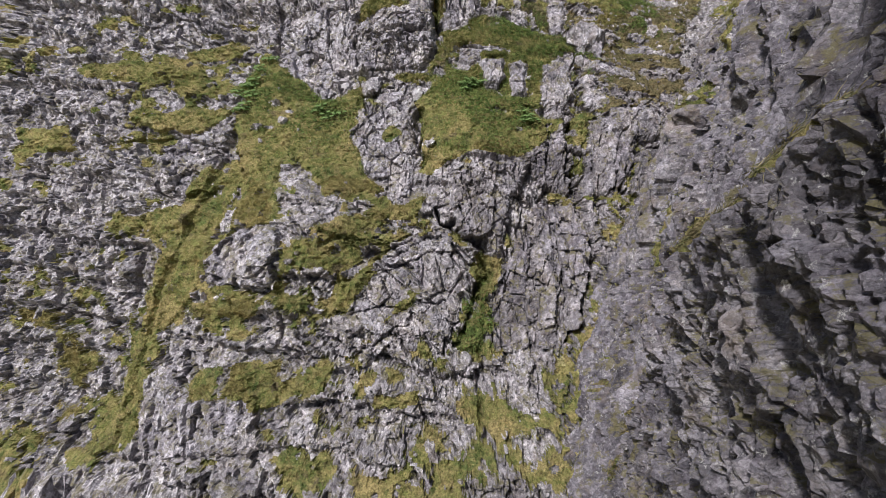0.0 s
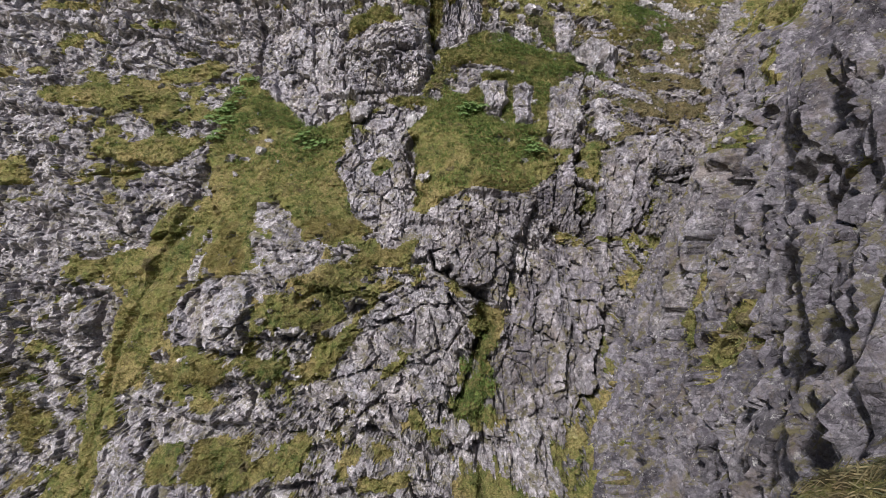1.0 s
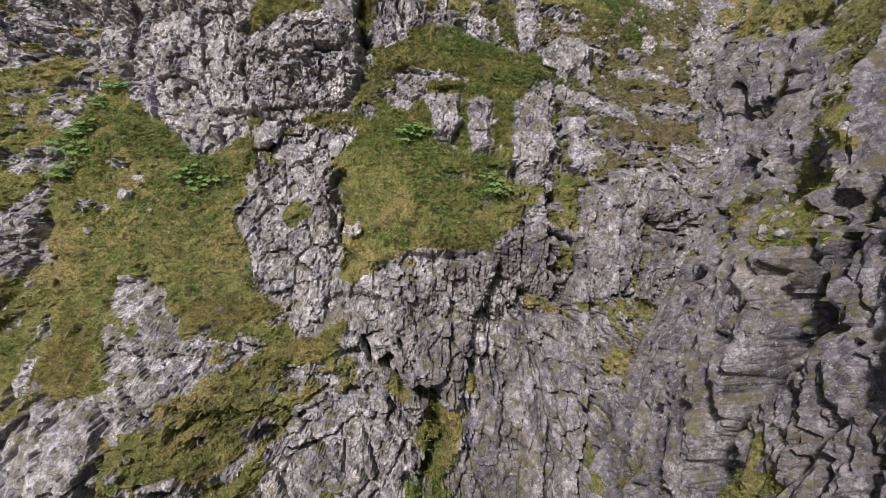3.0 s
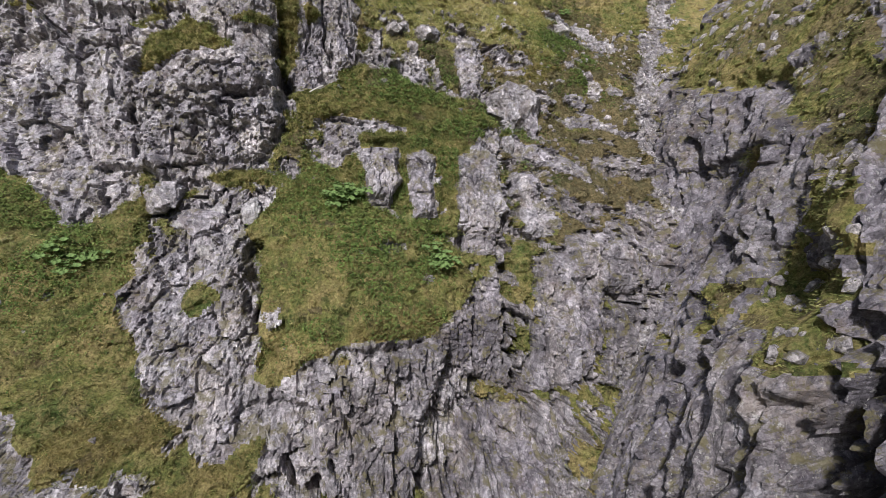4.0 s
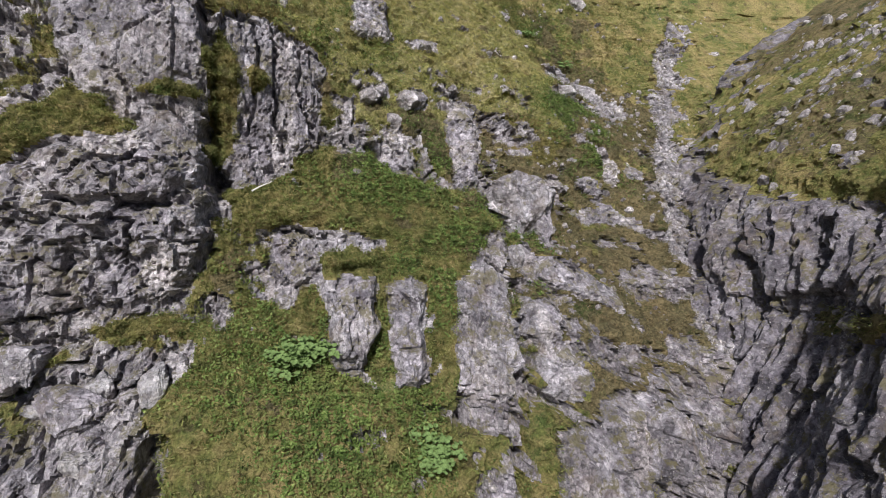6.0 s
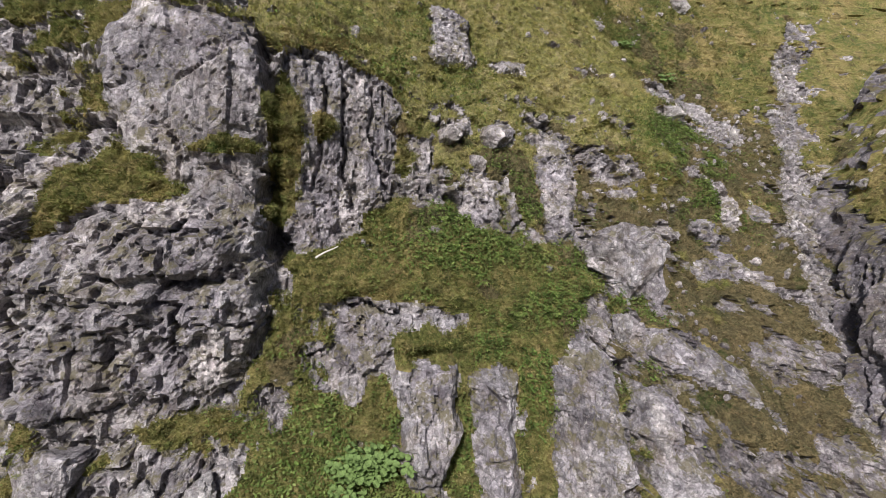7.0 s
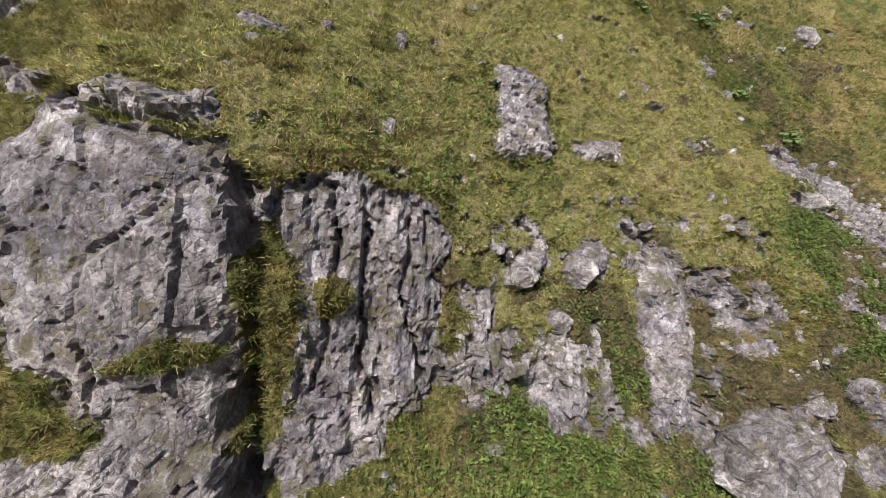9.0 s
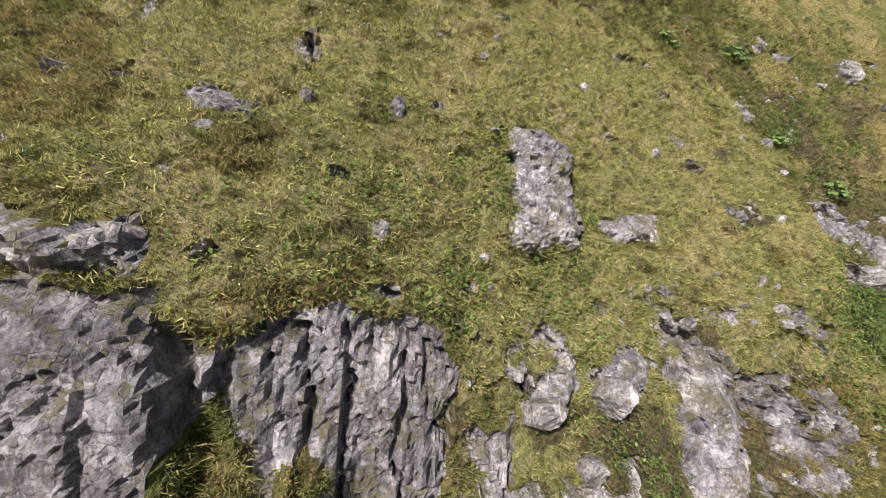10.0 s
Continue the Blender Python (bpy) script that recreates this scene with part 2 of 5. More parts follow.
def turf_material(name, low, mid, high):
    t = Tree(name)
    c = t.ramp(t.noise(0.45, 6, 0.66, off=2), (0.36, low), (0.50, mid), (0.61, high))
    c = t.mix(t.ramp(t.noise(2.2, 7, 0.74, off=12), (0.44, 0.0), (0.60, 0.7)), c, high)
    c = t.mix(t.ramp(t.noise(1.4, 7, 0.72, off=33), (0.54, 0.0), (0.64, 0.75)), c, (0.125, 0.095, 0.052))
    c = t.mix(t.ramp(t.noise(1.0, 6, 0.7, off=55), (0.56, 0.0), (0.64, 0.7)), c, (0.045, 0.075, 0.018))
    c = t.mix(1.0, c, t.ramp(t.noise(9.0, 7, 0.8, off=5), (0.32, 0.28), (0.50, 0.95), (0.66, 1.6)), "MULTIPLY")
    t.bump(t.math("ADD", t.noise(14.0, 6, 0.8, off=8), t.noise(3.5, 6, 0.75)), 1.0, 0.16)
    return t.done(c, 0.95, 0.1)


rock_mat = rock_material("grey_rock", (0.43, 0.40, 0.415), (0.30, 0.276, 0.29), (0.165, 0.15, 0.163))
# the same grey rock, darkened to paint shade on the gully wall
shaded_rock_mat = rock_material("shaded_rock", (0.235, 0.216, 0.232), (0.15, 0.136, 0.15), (0.08, 0.072, 0.081), 0.4)
# grey rock darkened as shade for right-hand faces; also colours the gully bed
shaded_gully_mat = rock_material("shaded_gully_rock", (0.33, 0.302, 0.318), (0.215, 0.195, 0.208), (0.115, 0.104, 0.114), 0.4)
pale_mat = rock_material("pale_stone", (0.52, 0.49, 0.49), (0.38, 0.355, 0.36), (0.22, 0.205, 0.212), 0.12)
turf_mat = turf_material("turf", (0.098, 0.128, 0.038), (0.20, 0.195, 0.062), (0.33, 0.26, 0.112))
straw_mat = turf_material("straw_turf", (0.20, 0.21, 0.075), (0.30, 0.285, 0.115), (0.40, 0.335, 0.17))


heath_mat = turf_material("heath", (0.085, 0.085, 0.042), (0.155, 0.13, 0.068), (0.23, 0.18, 0.09))
dry_mat = turf_material("dry_turf", (0.14, 0.14, 0.048), (0.22, 0.19, 0.07), (0.30, 0.235, 0.10))


def blade_material(name, a, b, c, dry):
    """Grass or leaves: each blade has its own tone, and patches turn dry."""
    t = Tree(name)
    isl = t.nt.nodes.new("ShaderNodeNewGeometry").outputs["Random Per Island"]
    col = t.ramp(isl, (0.0, a), (0.5, b), (1.0, c))
    col = t.mix(t.ramp(t.noise(0.42, 4, 0.6, off=2), (0.50, 0.0), (0.64, 0.75)), col, dry)
    col = t.mix(t.ramp(t.noise(1.3, 5, 0.7, off=55), (0.52, 0.0), (0.62, 0.75)), col, a)
    col = t.mix(t.ramp(t.noise(2.4, 5, 0.7, off=12), (0.56, 0.0), (0.68, 0.6)), col, dry)
    col = t.mix(1.0, col, t.ramp(t.noise(3.8, 4, 0.65, off=41), (0.36, 0.40), (0.50, 0.95), (0.64, 1.45)), "MULTIPLY")
    t.link(col, t.bsdf.inputs["Base Color"])
    t.bsdf.inputs["Roughness"].default_value = 0.75
    t.bsdf.inputs["Specular IOR Level"].default_value = 0.2
    tr = t.nt.nodes.new("ShaderNodeBsdfTranslucent")
    t.link(col, tr.inputs["Color"])
    ms = t.nt.nodes.new("ShaderNodeMixShader")
    ms.inputs["Fac"].default_value = 0.3
    out = t.nt.nodes["Material Output"]
    t.link(t.bsdf.outputs["BSDF"], ms.inputs[1])
    t.link(tr.outputs["BSDF"], ms.inputs[2])
    t.link(ms.outputs["Shader"], out.inputs["Surface"])
    return t.mat


grass_mat = blade_material("grass_blades", (0.09, 0.115, 0.032), (0.21, 0.22, 0.064), (0.33, 0.295, 0.125), (0.31, 0.26, 0.11))
leaf_mat = blade_material("herb_leaves", (0.075, 0.12, 0.025), (0.125, 0.175, 0.042), (0.21, 0.25, 0.08), (0.17, 0.18, 0.055))
straw_blade_mat = blade_material("straw_blades", (0.22, 0.235, 0.06), (0.37, 0.35, 0.12), (0.53, 0.47, 0.21), (0.46, 0.38, 0.17))
heath_blade_mat = blade_material("heath_blades", (0.08, 0.085, 0.04), (0.16, 0.14, 0.07), (0.26, 0.21, 0.11), (0.24, 0.17, 0.09))
dry_blade_mat = blade_material("dry_blades", (0.16, 0.165, 0.05), (0.26, 0.225, 0.08), (0.37, 0.30, 0.13), (0.35, 0.26, 0.105))

# ---- the hillside ----
class Land:
    """A sheet over a grid of (a, b): how far it stands off, where it is turf and which crag it belongs to."""

    def __init__(self, a, b, off):
        self.a1, self.b1 = a, b
        self.a, self.b = np.meshgrid(a, b)
        self.off = off(self.a, self.b)
        self.out = np.zeros(self.a.shape)
        self.turf = np.zeros(self.a.shape)
        self.rock = np.zeros(self.a.shape)
        self.stone = np.zeros(self.a.shape)
        self.dry = np.zeros(self.a.shape)
        self.owner = np.zeros(self.a.shape, np.int32)
        self.own_relief = np.zeros(self.a.shape, bool)
        self.relief = np.zeros(self.a.shape)
        self.cell = np.zeros(self.a.shape)
        self.names = [""]
        self.punch = 0.1

    def part(self, pts, margin):
        x, y = [p[0] for p in pts], [p[1] for p in pts]
        i = np.searchsorted(self.a1, [min(x) - margin, max(x) + margin])
        j = np.searchsorted(self.b1, [min(y) - margin, max(y) + margin])
        return slice(*j), slice(*i)

    def ragged(self, s, seed, size=1.0):
        a, b = self.a[s], self.b[s]
        return 0.55 * size * fbm(a / 1.2 / size, b / 0.9 / size, seed, 5)


def add_turf(land, pts, seed, rough=1.0):
    s = land.part(pts, 1.0)
    k = inside(land.a[s], land.b[s], pts) + rough * land.ragged(s, seed, rough)
    m = smooth(-0.25, 0.25, k)
    land.turf[s] = np.maximum(land.turf[s], m)
    land.rock[s] *= 1 - m
    land.owner[s] = np.where(m > 0.6, 0, land.owner[s])
    # turf hangs a little over the rim at its lower edge
    land.out[s] += 0.18 * smooth(-0.3, 0.5, k)


def add_crag(land, name, pts, out, lean, long, size, seed, amp=1.0):
    s = land.part(pts, 1.0)
    a, b = land.a[s], land.b[s]
    k = inside(a, b, pts) + land.ragged(s, seed, 0.6)
    m = smooth(-0.12, 0.16, k)
    land.rock[s] = np.maximum(land.rock[s], m)
    land.turf[s] *= 1 - m
    land.out[s] += out * smooth(-0.15, 0.35, k)
    rel, cell = rock_relief(a, b, lean, long, size, seed)
    land.relief[s] = np.where(k > 0, 0.8 * amp * rel, land.relief[s])
    land.cell[s] = np.where(k > 0, cell, land.cell[s])
    land.own_relief[s] |= k > 0
    land.names.append(name)
    land.owner[s] = np.where(k > 0, len(land.names) - 1, land.owner[s])


def add_groove(land, pts, w, deep, seed):
    s = land.part(pts, 1.5)
    k = along(land.a[s] + 0.5 * fbm(land.a[s] / 0.8, land.b[s] / 0.8, seed, 4), land.b[s] + 0.4 * fbm(land.a[s] / 0.7, land.b[s] / 0.7, seed + 5, 4), pts)
    wide = w * (0.75 + 1.2 * fbm(land.a[s] / 1.5, land.b[s] / 1.5, seed + 9, 3))
    land.out[s] -= deep * (1 - smooth(0.1, 1.0, k / np.maximum(wide, 0.3 * w)))


def add_scree(land, pts, w, seed):
    s = land.part(pts, 2.0)
    k = w - along(land.a[s], land.b[s], pts) + 1.5 * land.ragged(s, seed, 1.0)
    k = np.minimum(k, 0.25 + fbm(land.a[s] / 1.2, land.b[s] / 1.6, seed + 3, 4))
    land.stone[s] = np.maximum(land.stone[s], smooth(-0.1, 0.1, k))
    land.out[s] -= 0.25 * smooth(-0.3, 0.3, k)


def axis(*legs):
    """Even steps, leg by leg: start, then (end, step)."""
    out, x = [], legs[0]
    for end, step in legs[1:]:
        n = max(1, round((end - x) / step))
        out += list(x + (end - x) * np.arange(n) / n)
        x = end
    return np.array(out + [x])


hill = Land(axis(-60, (-30, 0.6), (-8, 0.11), (16, 0.07), (24, 0.10), (34, 0.3), (70, 0.9)), axis(-30, (-12, 0.4), (10, 0.085), (26, 0.075), (33, 0.12), (60, 0.5)), lie)
wall = Land(axis(3, (11, 0.25), (40, 0.10), (48, 0.3)), axis(-26, (-8, 0.25), (20, 0.10), (30, 0.2), (44, 0.6)), wall_lie)
seeds = iter(range(100, 9000, 37))


def turf(pts):
    add_turf(hill, pts, next(seeds))


def crag(name, pts, out, lean, long, size, amp=1.0):
    add_crag(hill, name, pts, out, lean, long, size, next(seeds), amp)


def dry(pts):
    s = hill.part(pts, 1.5)
    k = inside(hill.a[s], hill.b[s], pts) + 1.2 * hill.ragged(s, next(seeds), 1.0)
    hill.dry[s] = np.maximum(hill.dry[s], smooth(-0.6, 0.7, k))


def groove(pts, w, deep):
    add_groove(hill, pts, w, deep, next(seeds))


def scree(pts, w):
    add_scree(hill, pts, w, next(seeds))


def turf_wall(pts):
    add_turf(wall, pts, next(seeds), 1.2)


def crag_wall(name, pts, out, lean, long, size, amp=1.0):
    add_crag(wall, name, pts, out, lean, long, size, next(seeds), 0.5 * amp)


def groove_wall(pts, w, deep):
    add_groove(wall, pts, w, deep, next(seeds))


turf([(-13.4, 8.5), (-13.6, 11.9), (-13.1, 14.7), (-11.9, 14.2), (-10.8, 12.4), (-9.4, 11.6), (-7.8, 10), (-6.3, 11.2), (-4.9, 11.4), (-5.5, 9.7), (-6, 7.9), (-5.2, 6), (-4.4, 4.5), (-2.9, 3.7), (-3.8, 3.4), (-6.7, 3), (-7.6, 4.5), (-9.1, 5.6), (-9.7, 5.1), (-9.4, 2.9), (-9.1, 1.6), (-11.9, 0.7), (-12, 2.6), (-11.8, 4.4), (-12.7, 5.6)])
turf([(-13, 5.7), (-12, 5.1), (-12.6, 2.8), (-13.3, 0.2), (-13.7, -1.9), (-14.5, -3.7), (-15.3, -4.8), (-15.9, -4.9), (-16.5, -3.2), (-15.2, -1.2), (-14.1, 1.3), (-13.4, 3.2)])
turf([(-1.7, 9.9), (-0.4, 11.8), (1.9, 12.4), (3.3, 10.6), (4.7, 10), (6.3, 9.2), (8.1, 8.5), (6.7, 6.9), (5.8, 6.1), (4.3, 5.8), (2.1, 6.1), (0.6, 5.4), (-0.7, 4.8), (-1.2, 4.9), (-0.9, 7), (-1.3, 8.7)])
turf([(-0.3, 15.4), (0.9, 15.9), (1.5, 16.3), (2.7, 17.1), (3.4, 17.7), (4.5, 17.5), (5.7, 16.7), (8.5, 16.3), (9.3, 15.1), (8.7, 14.2), (7.8, 13), (6.9, 12.8), (5, 13), (4.6, 13.5), (4.8, 14.4), (3.9, 14.7), (2.7, 14.9), (1.3, 14.9), (0.1, 15)])
turf([(-6.7, 16.6), (-5.5, 17.9), (-4.2, 18.5), (-3.2, 18.5), (-2.4, 17.5), (-4, 17.2), (-5.8, 16.4), (-6.5, 15.7)])
turf([(-3.7, 11.6), (-3.6, 12.5), (-1.4, 12.7), (0, 13.1), (1.1, 12.4), (1.6, 12.4), (2.4, 12.9), (2.8, 11.6)])
turf([(-1.6, 24.7), (-1.3, 23.4), (-0.7, 22.2), (-0.4, 21.9), (0.7, 22), (1.7, 21.7), (2.5, 21.9), (3.1, 21.4), (3.5, 22.9), (3.5, 27)])
turf([(3.5, 27), (3.4, 21.6), (4.2, 20.9), (5.1, 22.5), (4.6, 24), (5, 26.1), (6.6, 26.3), (7.5, 23.6), (8.9, 21.9), (11.3, 21.5), (12.5, 19.9), (13.7, 20), (15.6, 23.6), (15.9, 26.8), (15.1, 31.1)])
turf([(2.6, 17.7), (3.4, 18), (4, 17.5), (4.8, 17.2), (6.3, 16.7), (7.9, 16.1), (9.3, 16), (9.4, 15), (8.5, 14), (4.6, 14.5), (3.4, 14.8), (2.2, 14.9), (0.6, 15.1), (-0.1, 15.9), (1.5, 16.3), (2.2, 16.8)])
turf([(13.3, 24.6), (19, 28.5), (27.5, 31.3), (25.2, 25.4), (21.5, 19.8), (18.1, 14.9), (15.7, 15.5), (14.1, 17.9), (13.7, 20), (12.6, 20.9), (10.6, 20.7)])
turf([(12.3, 15.6), (15.6, 15.1), (17.1, 13.3), (17.1, 11.7), (14.9, 10.3), (12.8, 11.1), (11.6, 12.3), (11.2, 13.8)])
crag("buttress", [(-5, 21.1), (-4.7, 22.1), (-3.8, 22.9), (-2.9, 22.4), (-1, 22.3), (-0.7, 21.5), (-0.3, 21.1), (-0.3, 19.9), (-0.7, 18.8), (-0.6, 17.5), (-0.3, 15.5), (-1, 15.6), (-2, 16.6), (-2.4, 17.5), (-3, 18.2), (-3.7, 18.6), (-4.6, 20)], out=0.5, lean=8, long=1.8, size=1.4, amp=0.42)
crag("capstone", [(-3.8, 22.8), (-2.8, 23.3), (-1.3, 23.1), (-1, 22.4), (-1.9, 22.3), (-3, 22.7)], out=0.4, lean=5, long=0.8, size=1.2)
crag("pillars", [(-0.2, 21.7), (1.3, 22), (2.8, 21.2), (3.3, 21.1), (3.1, 19.8), (2.8, 17.8), (2.1, 17.2), (1.9, 16.7), (1, 16.3), (0.2, 16), (-0, 16.8), (0.6, 18.8), (0.1, 20.5)], out=0.35, lean=3, long=3.4, size=0.8)
crag("block", [(-6, 16.1), (-5.1, 16.6), (-4.2, 17.1), (-3.2, 17.3), (-2.4, 17.5), (-1.7, 17.2), (-0.4, 15.7), (-0.3, 14.2), (-1.2, 12.9), (-2.4, 12.4), (-3.8, 12.9), (-3.8, 12), (-4.9, 11.8), (-5.6, 12.4), (-6.1, 14.3)], out=0.5, lean=-8, long=0.6, size=1.4, amp=0.65)
crag("pale_rib", [(9, 20.3), (10.2, 20.5), (9.8, 18.5), (9.4, 16.6), (8.4, 17.1), (8.3, 18.5)], out=0.35, lean=6, long=2.0, size=0.8)
crag("slab_a", [(-13.1, -1), (-12.8, 0.3), (-11.4, 1), (-9.1, 1.5), (-8.4, -0.2), (-8.7, -2.1), (-9.3, -2.3), (-12.7, -1.8)], out=0.45, lean=20, long=1.2, size=1.6)
crag("rib_a", [(-5.8, 7.3), (-4.9, 9), (-3.3, 10.5), (-1.9, 8.4), (-1.7, 5.4), (-1.9, 3), (-2.8, 2.9), (-3.9, 3.8), (-4.7, 5)], out=0.45, lean=10, long=1.4, size=1.2)
crag("toe", [(-12.4, 16.4), (-12, 17.7), (-10, 18.1), (-5.9, 17.5), (-6.1, 14.4), (-4.6, 12.4), (-7.1, 12.3), (-7.2, 10.3), (-8.1, 10.1), (-9.5, 11.8), (-11.7, 13.3)], out=0.5, lean=4, long=1.8, size=1.4)
crag("toe_right", [(-6, 15.6), (-3.3, 16.5), (-0.6, 17.3), (-0.3, 14.4), (-1, 12.4), (-3.1, 12.1), (-4.9, 11), (-5.8, 12.8)], out=0.3, lean=-10, long=1.1, size=1.3)
crag("brow", [(0.5, 4.7), (3.4, 5.4), (5.7, 5.6), (4.9, 3.5), (3.8, 1.4), (3.4, -0.4), (1.3, 0.4), (0.6, 2.1)], out=0.7, lean=15, long=1.3, size=1.5)
crag("face", [(4.8, 1.3), (6.5, 3.1), (8.6, 2.6), (9.1, 0.5), (8.8, -2), (8, -4), (6.7, -5.4), (3, -5.8), (2.9, -2.7), (4, -0.7)], out=0.35, lean=-8, long=2.0, size=1.8)
crag("diag_face", [(-5, -1.2), (-2.2, 0.6), (0.6, 0.7), (1.7, -0.7), (0.9, -3.5), (0.5, -4.9), (-2.5, -4.7), (-6.4, -4.1), (-4.6, -2.9)], out=0.3, lean=38, long=2.2, size=1.1)
crag("left_step", [(-18.2, 5.7), (-16.6, 6.9), (-13.4, 8.5), (-13.6, 6.4), (-14.3, 5), (-13.4, 3.7), (-16.2, 2.7), (-17.8, 3.2)], out=0.45, lean=-6, long=0.9, size=1.5)
crag_wall("spur_rocks", [(38.9, 14.8), (37, 16.5), (33.8, 15.8), (32.1, 14.5), (30.7, 13.6), (34.2, 12.6), (37.3, 12.2), (38.5, 13)], out=0.4, lean=-15, long=1.6, size=1.0)
crag("ribbed", [(9.7, 8.5), (11.8, 9.2), (14.8, 9.2), (17.2, 8.6), (15.8, 7.2), (12.7, 7.2), (12, 4.7), (10.5, 3.4), (8.9, 3.4)], out=0.3, lean=6, long=3.0, size=0.8)
crag("low_tower", [(-16.5, -7.1), (-14.5, -6.3), (-13, -7.5), (-10.5, -6.7), (-9.1, -8.1), (-9.1, -9.9), (-15.9, -10.6)], out=0.45, lean=8, long=1.6, size=1.1)
crag("diamond_rim", [(6.7, 6.8), (8.2, 8.2), (8.3, 5.3), (8, 3.4), (6, 4.2), (5.7, 5.9)], out=0.35, lean=5, long=1.8, size=0.8)
groove([(-1.5, 9.1), (-1.3, 7.7), (-1.3, 6.4), (-1.2, 5.2)], w=0.45, deep=1.3)
groove([(-0.4, 2.5), (0.6, 1), (2.3, 0.1), (2.8, -1.3), (1.9, -3.5), (1.1, -5.3)], w=0.55, deep=1.6)
groove([(8.1, 4.7), (8.8, 2.9), (9, 0.5), (8.9, -2), (7.9, -4.2), (7.1, -5.2)], w=0.3, deep=1.0)
groove([(-0.6, 21.7), (-0.3, 19.9), (-0.5, 17.9), (-0.3, 16.1)], w=0.24, deep=1.0)
groove([(1.5, 21.1), (1.6, 19.3), (1.9, 17.1)], w=0.12, deep=0.5)
groove([(-4.1, 15.4), (-2.6, 15.2), (-1.6, 15.6), (-0.8, 15.7)], w=0.25, deep=0.5)
groove([(-12.5, 18.4), (-12, 14.4)], w=0.35, deep=1.0)
groove([(8.6, 9), (8.4, 6.7), (8.5, 3.7)], w=0.25, deep=0.9)
groove([(10, 12.8), (9.5, 11.2), (9.4, 9.7)], w=0.3, deep=0.8)
groove([(0.7, 0.2), (2.1, -1.3), (2.4, -4.6), (2, -7.2), (2.4, -9.4)], w=0.3, deep=0.8)
groove([(-6.3, 0.4), (-4.7, 0.4), (-2.7, 0.1), (-3.5, -0.7), (-1.8, -1.1)], w=0.3, deep=0.7)
groove([(-0.2, 17.7), (-0.3, 15.8)], w=0.35, deep=0.8)
groove([(18, 7), (18.6, 9.7), (18.1, 11.4), (17.6, 12.8), (19.7, 15.9)], w=0.45, deep=0.8)
scree([(17, 23.8), (18.7, 23.5), (20.4, 21.8)], w=0.8)
crag_wall("w_slab", [(33.9, 2.5), (34, 4.6), (31.3, 5), (29, 2.5), (26.3, 0.1), (26.9, -2.4), (30.7, -0.4)], out=0.35, lean=-12, long=2.5, size=1.8)
crag_wall("w_ribs", [(24.8, 3), (22.4, 4.5), (20.4, 4.6), (18.4, 1.4), (20.6, 0.7), (22.2, -0.4)], out=0.2, lean=-12, long=2.6, size=0.9, amp=0.9)
crag_wall("w_tower", [(31.4, 9.3), (31.9, 11.1), (30, 12.1), (28.7, 11.8), (28.4, 9.8), (29.4, 8.6)], out=0.4, lean=10, long=1.8, size=1.0)
turf([(2.1, 12.6), (3, 11), (4.7, 10), (6.5, 9.5), (7.1, 11.4), (8.1, 13.6), (6.6, 13.2), (5, 13.5), (4.5, 13.8), (3.3, 13.3)])
turf([(11.6, 17.7), (13.7, 17.6), (16, 16.1), (17.5, 13.9), (17.2, 12.2), (14.7, 11), (12.4, 11.3), (11, 12.8), (10.8, 14.3)])
crag("finger", [(2.6, 13.3), (3, 13.7), (4.5, 13.4), (4.4, 11.6), (4, 10.8), (3.1, 10.9), (2.9, 11.7)], out=0.9, lean=3, long=2.2, size=0.7, amp=0.8)
crag("finger", [(4.7, 12.9), (5.5, 13.2), (6.2, 13), (5.8, 10.9), (5.4, 10.2), (4.8, 10.3), (4.7, 11.6)], out=0.85, lean=3, long=2.2, size=0.7, amp=0.8)
crag("finger", [(7.2, 12.8), (8.6, 14.1), (9.1, 13.1), (9.2, 12), (9, 10.5), (8.4, 9.6), (7.6, 9.4), (6.7, 9.9), (6.8, 11.5)], out=0.7, lean=5, long=2.4, size=0.8, amp=0.9)
crag("cap", [(1.5, 14.7), (2.7, 14.6), (3.5, 14.9), (4.7, 14.4), (4.7, 13.6), (2.7, 13.5), (2.4, 13), (1.5, 12.3), (1.3, 13.4)], out=0.5, lean=0, long=1.0, size=0.7)
crag("rib", [(3.6, 19.7), (4.4, 19.9), (4.5, 19.2), (4.2, 18.5), (3.8, 18.5)], out=0.3, lean=4, long=2.5, size=0.6)
crag("rib", [(4.2, 18.5), (4.6, 18.6), (4.5, 17.8), (4.2, 17.8)], out=0.3, lean=4, long=2.5, size=0.5)
crag("rib", [(5, 20.3), (5.8, 20.7), (5.8, 20), (5.1, 19.6)], out=0.35, lean=4, long=1.4, size=0.6)
crag("rib", [(6.7, 20.9), (8, 21.1), (7.5, 20), (6.8, 19.8)], out=0.35, lean=4, long=1.2, size=0.6)
crag("rib", [(5.3, 18.9), (6.1, 19.2), (6.4, 18.6), (6.9, 18.3), (6.4, 16.8), (5.4, 16.8), (5.8, 17.8)], out=0.35, lean=6, long=2.2, size=0.7)
crag("slab_r", [(10.9, 13.8), (11.9, 14), (12.7, 13.4), (13.8, 12.5), (13.5, 11.9), (12.3, 12.4), (10.7, 12.7)], out=0.45, lean=40, long=1.6, size=1.0)
crag("slab_r", [(9.7, 12.2), (10.6, 12.2), (11.5, 11.5), (11.3, 11.2), (9.2, 11.2)], out=0.4, lean=20, long=1.4, size=0.9)
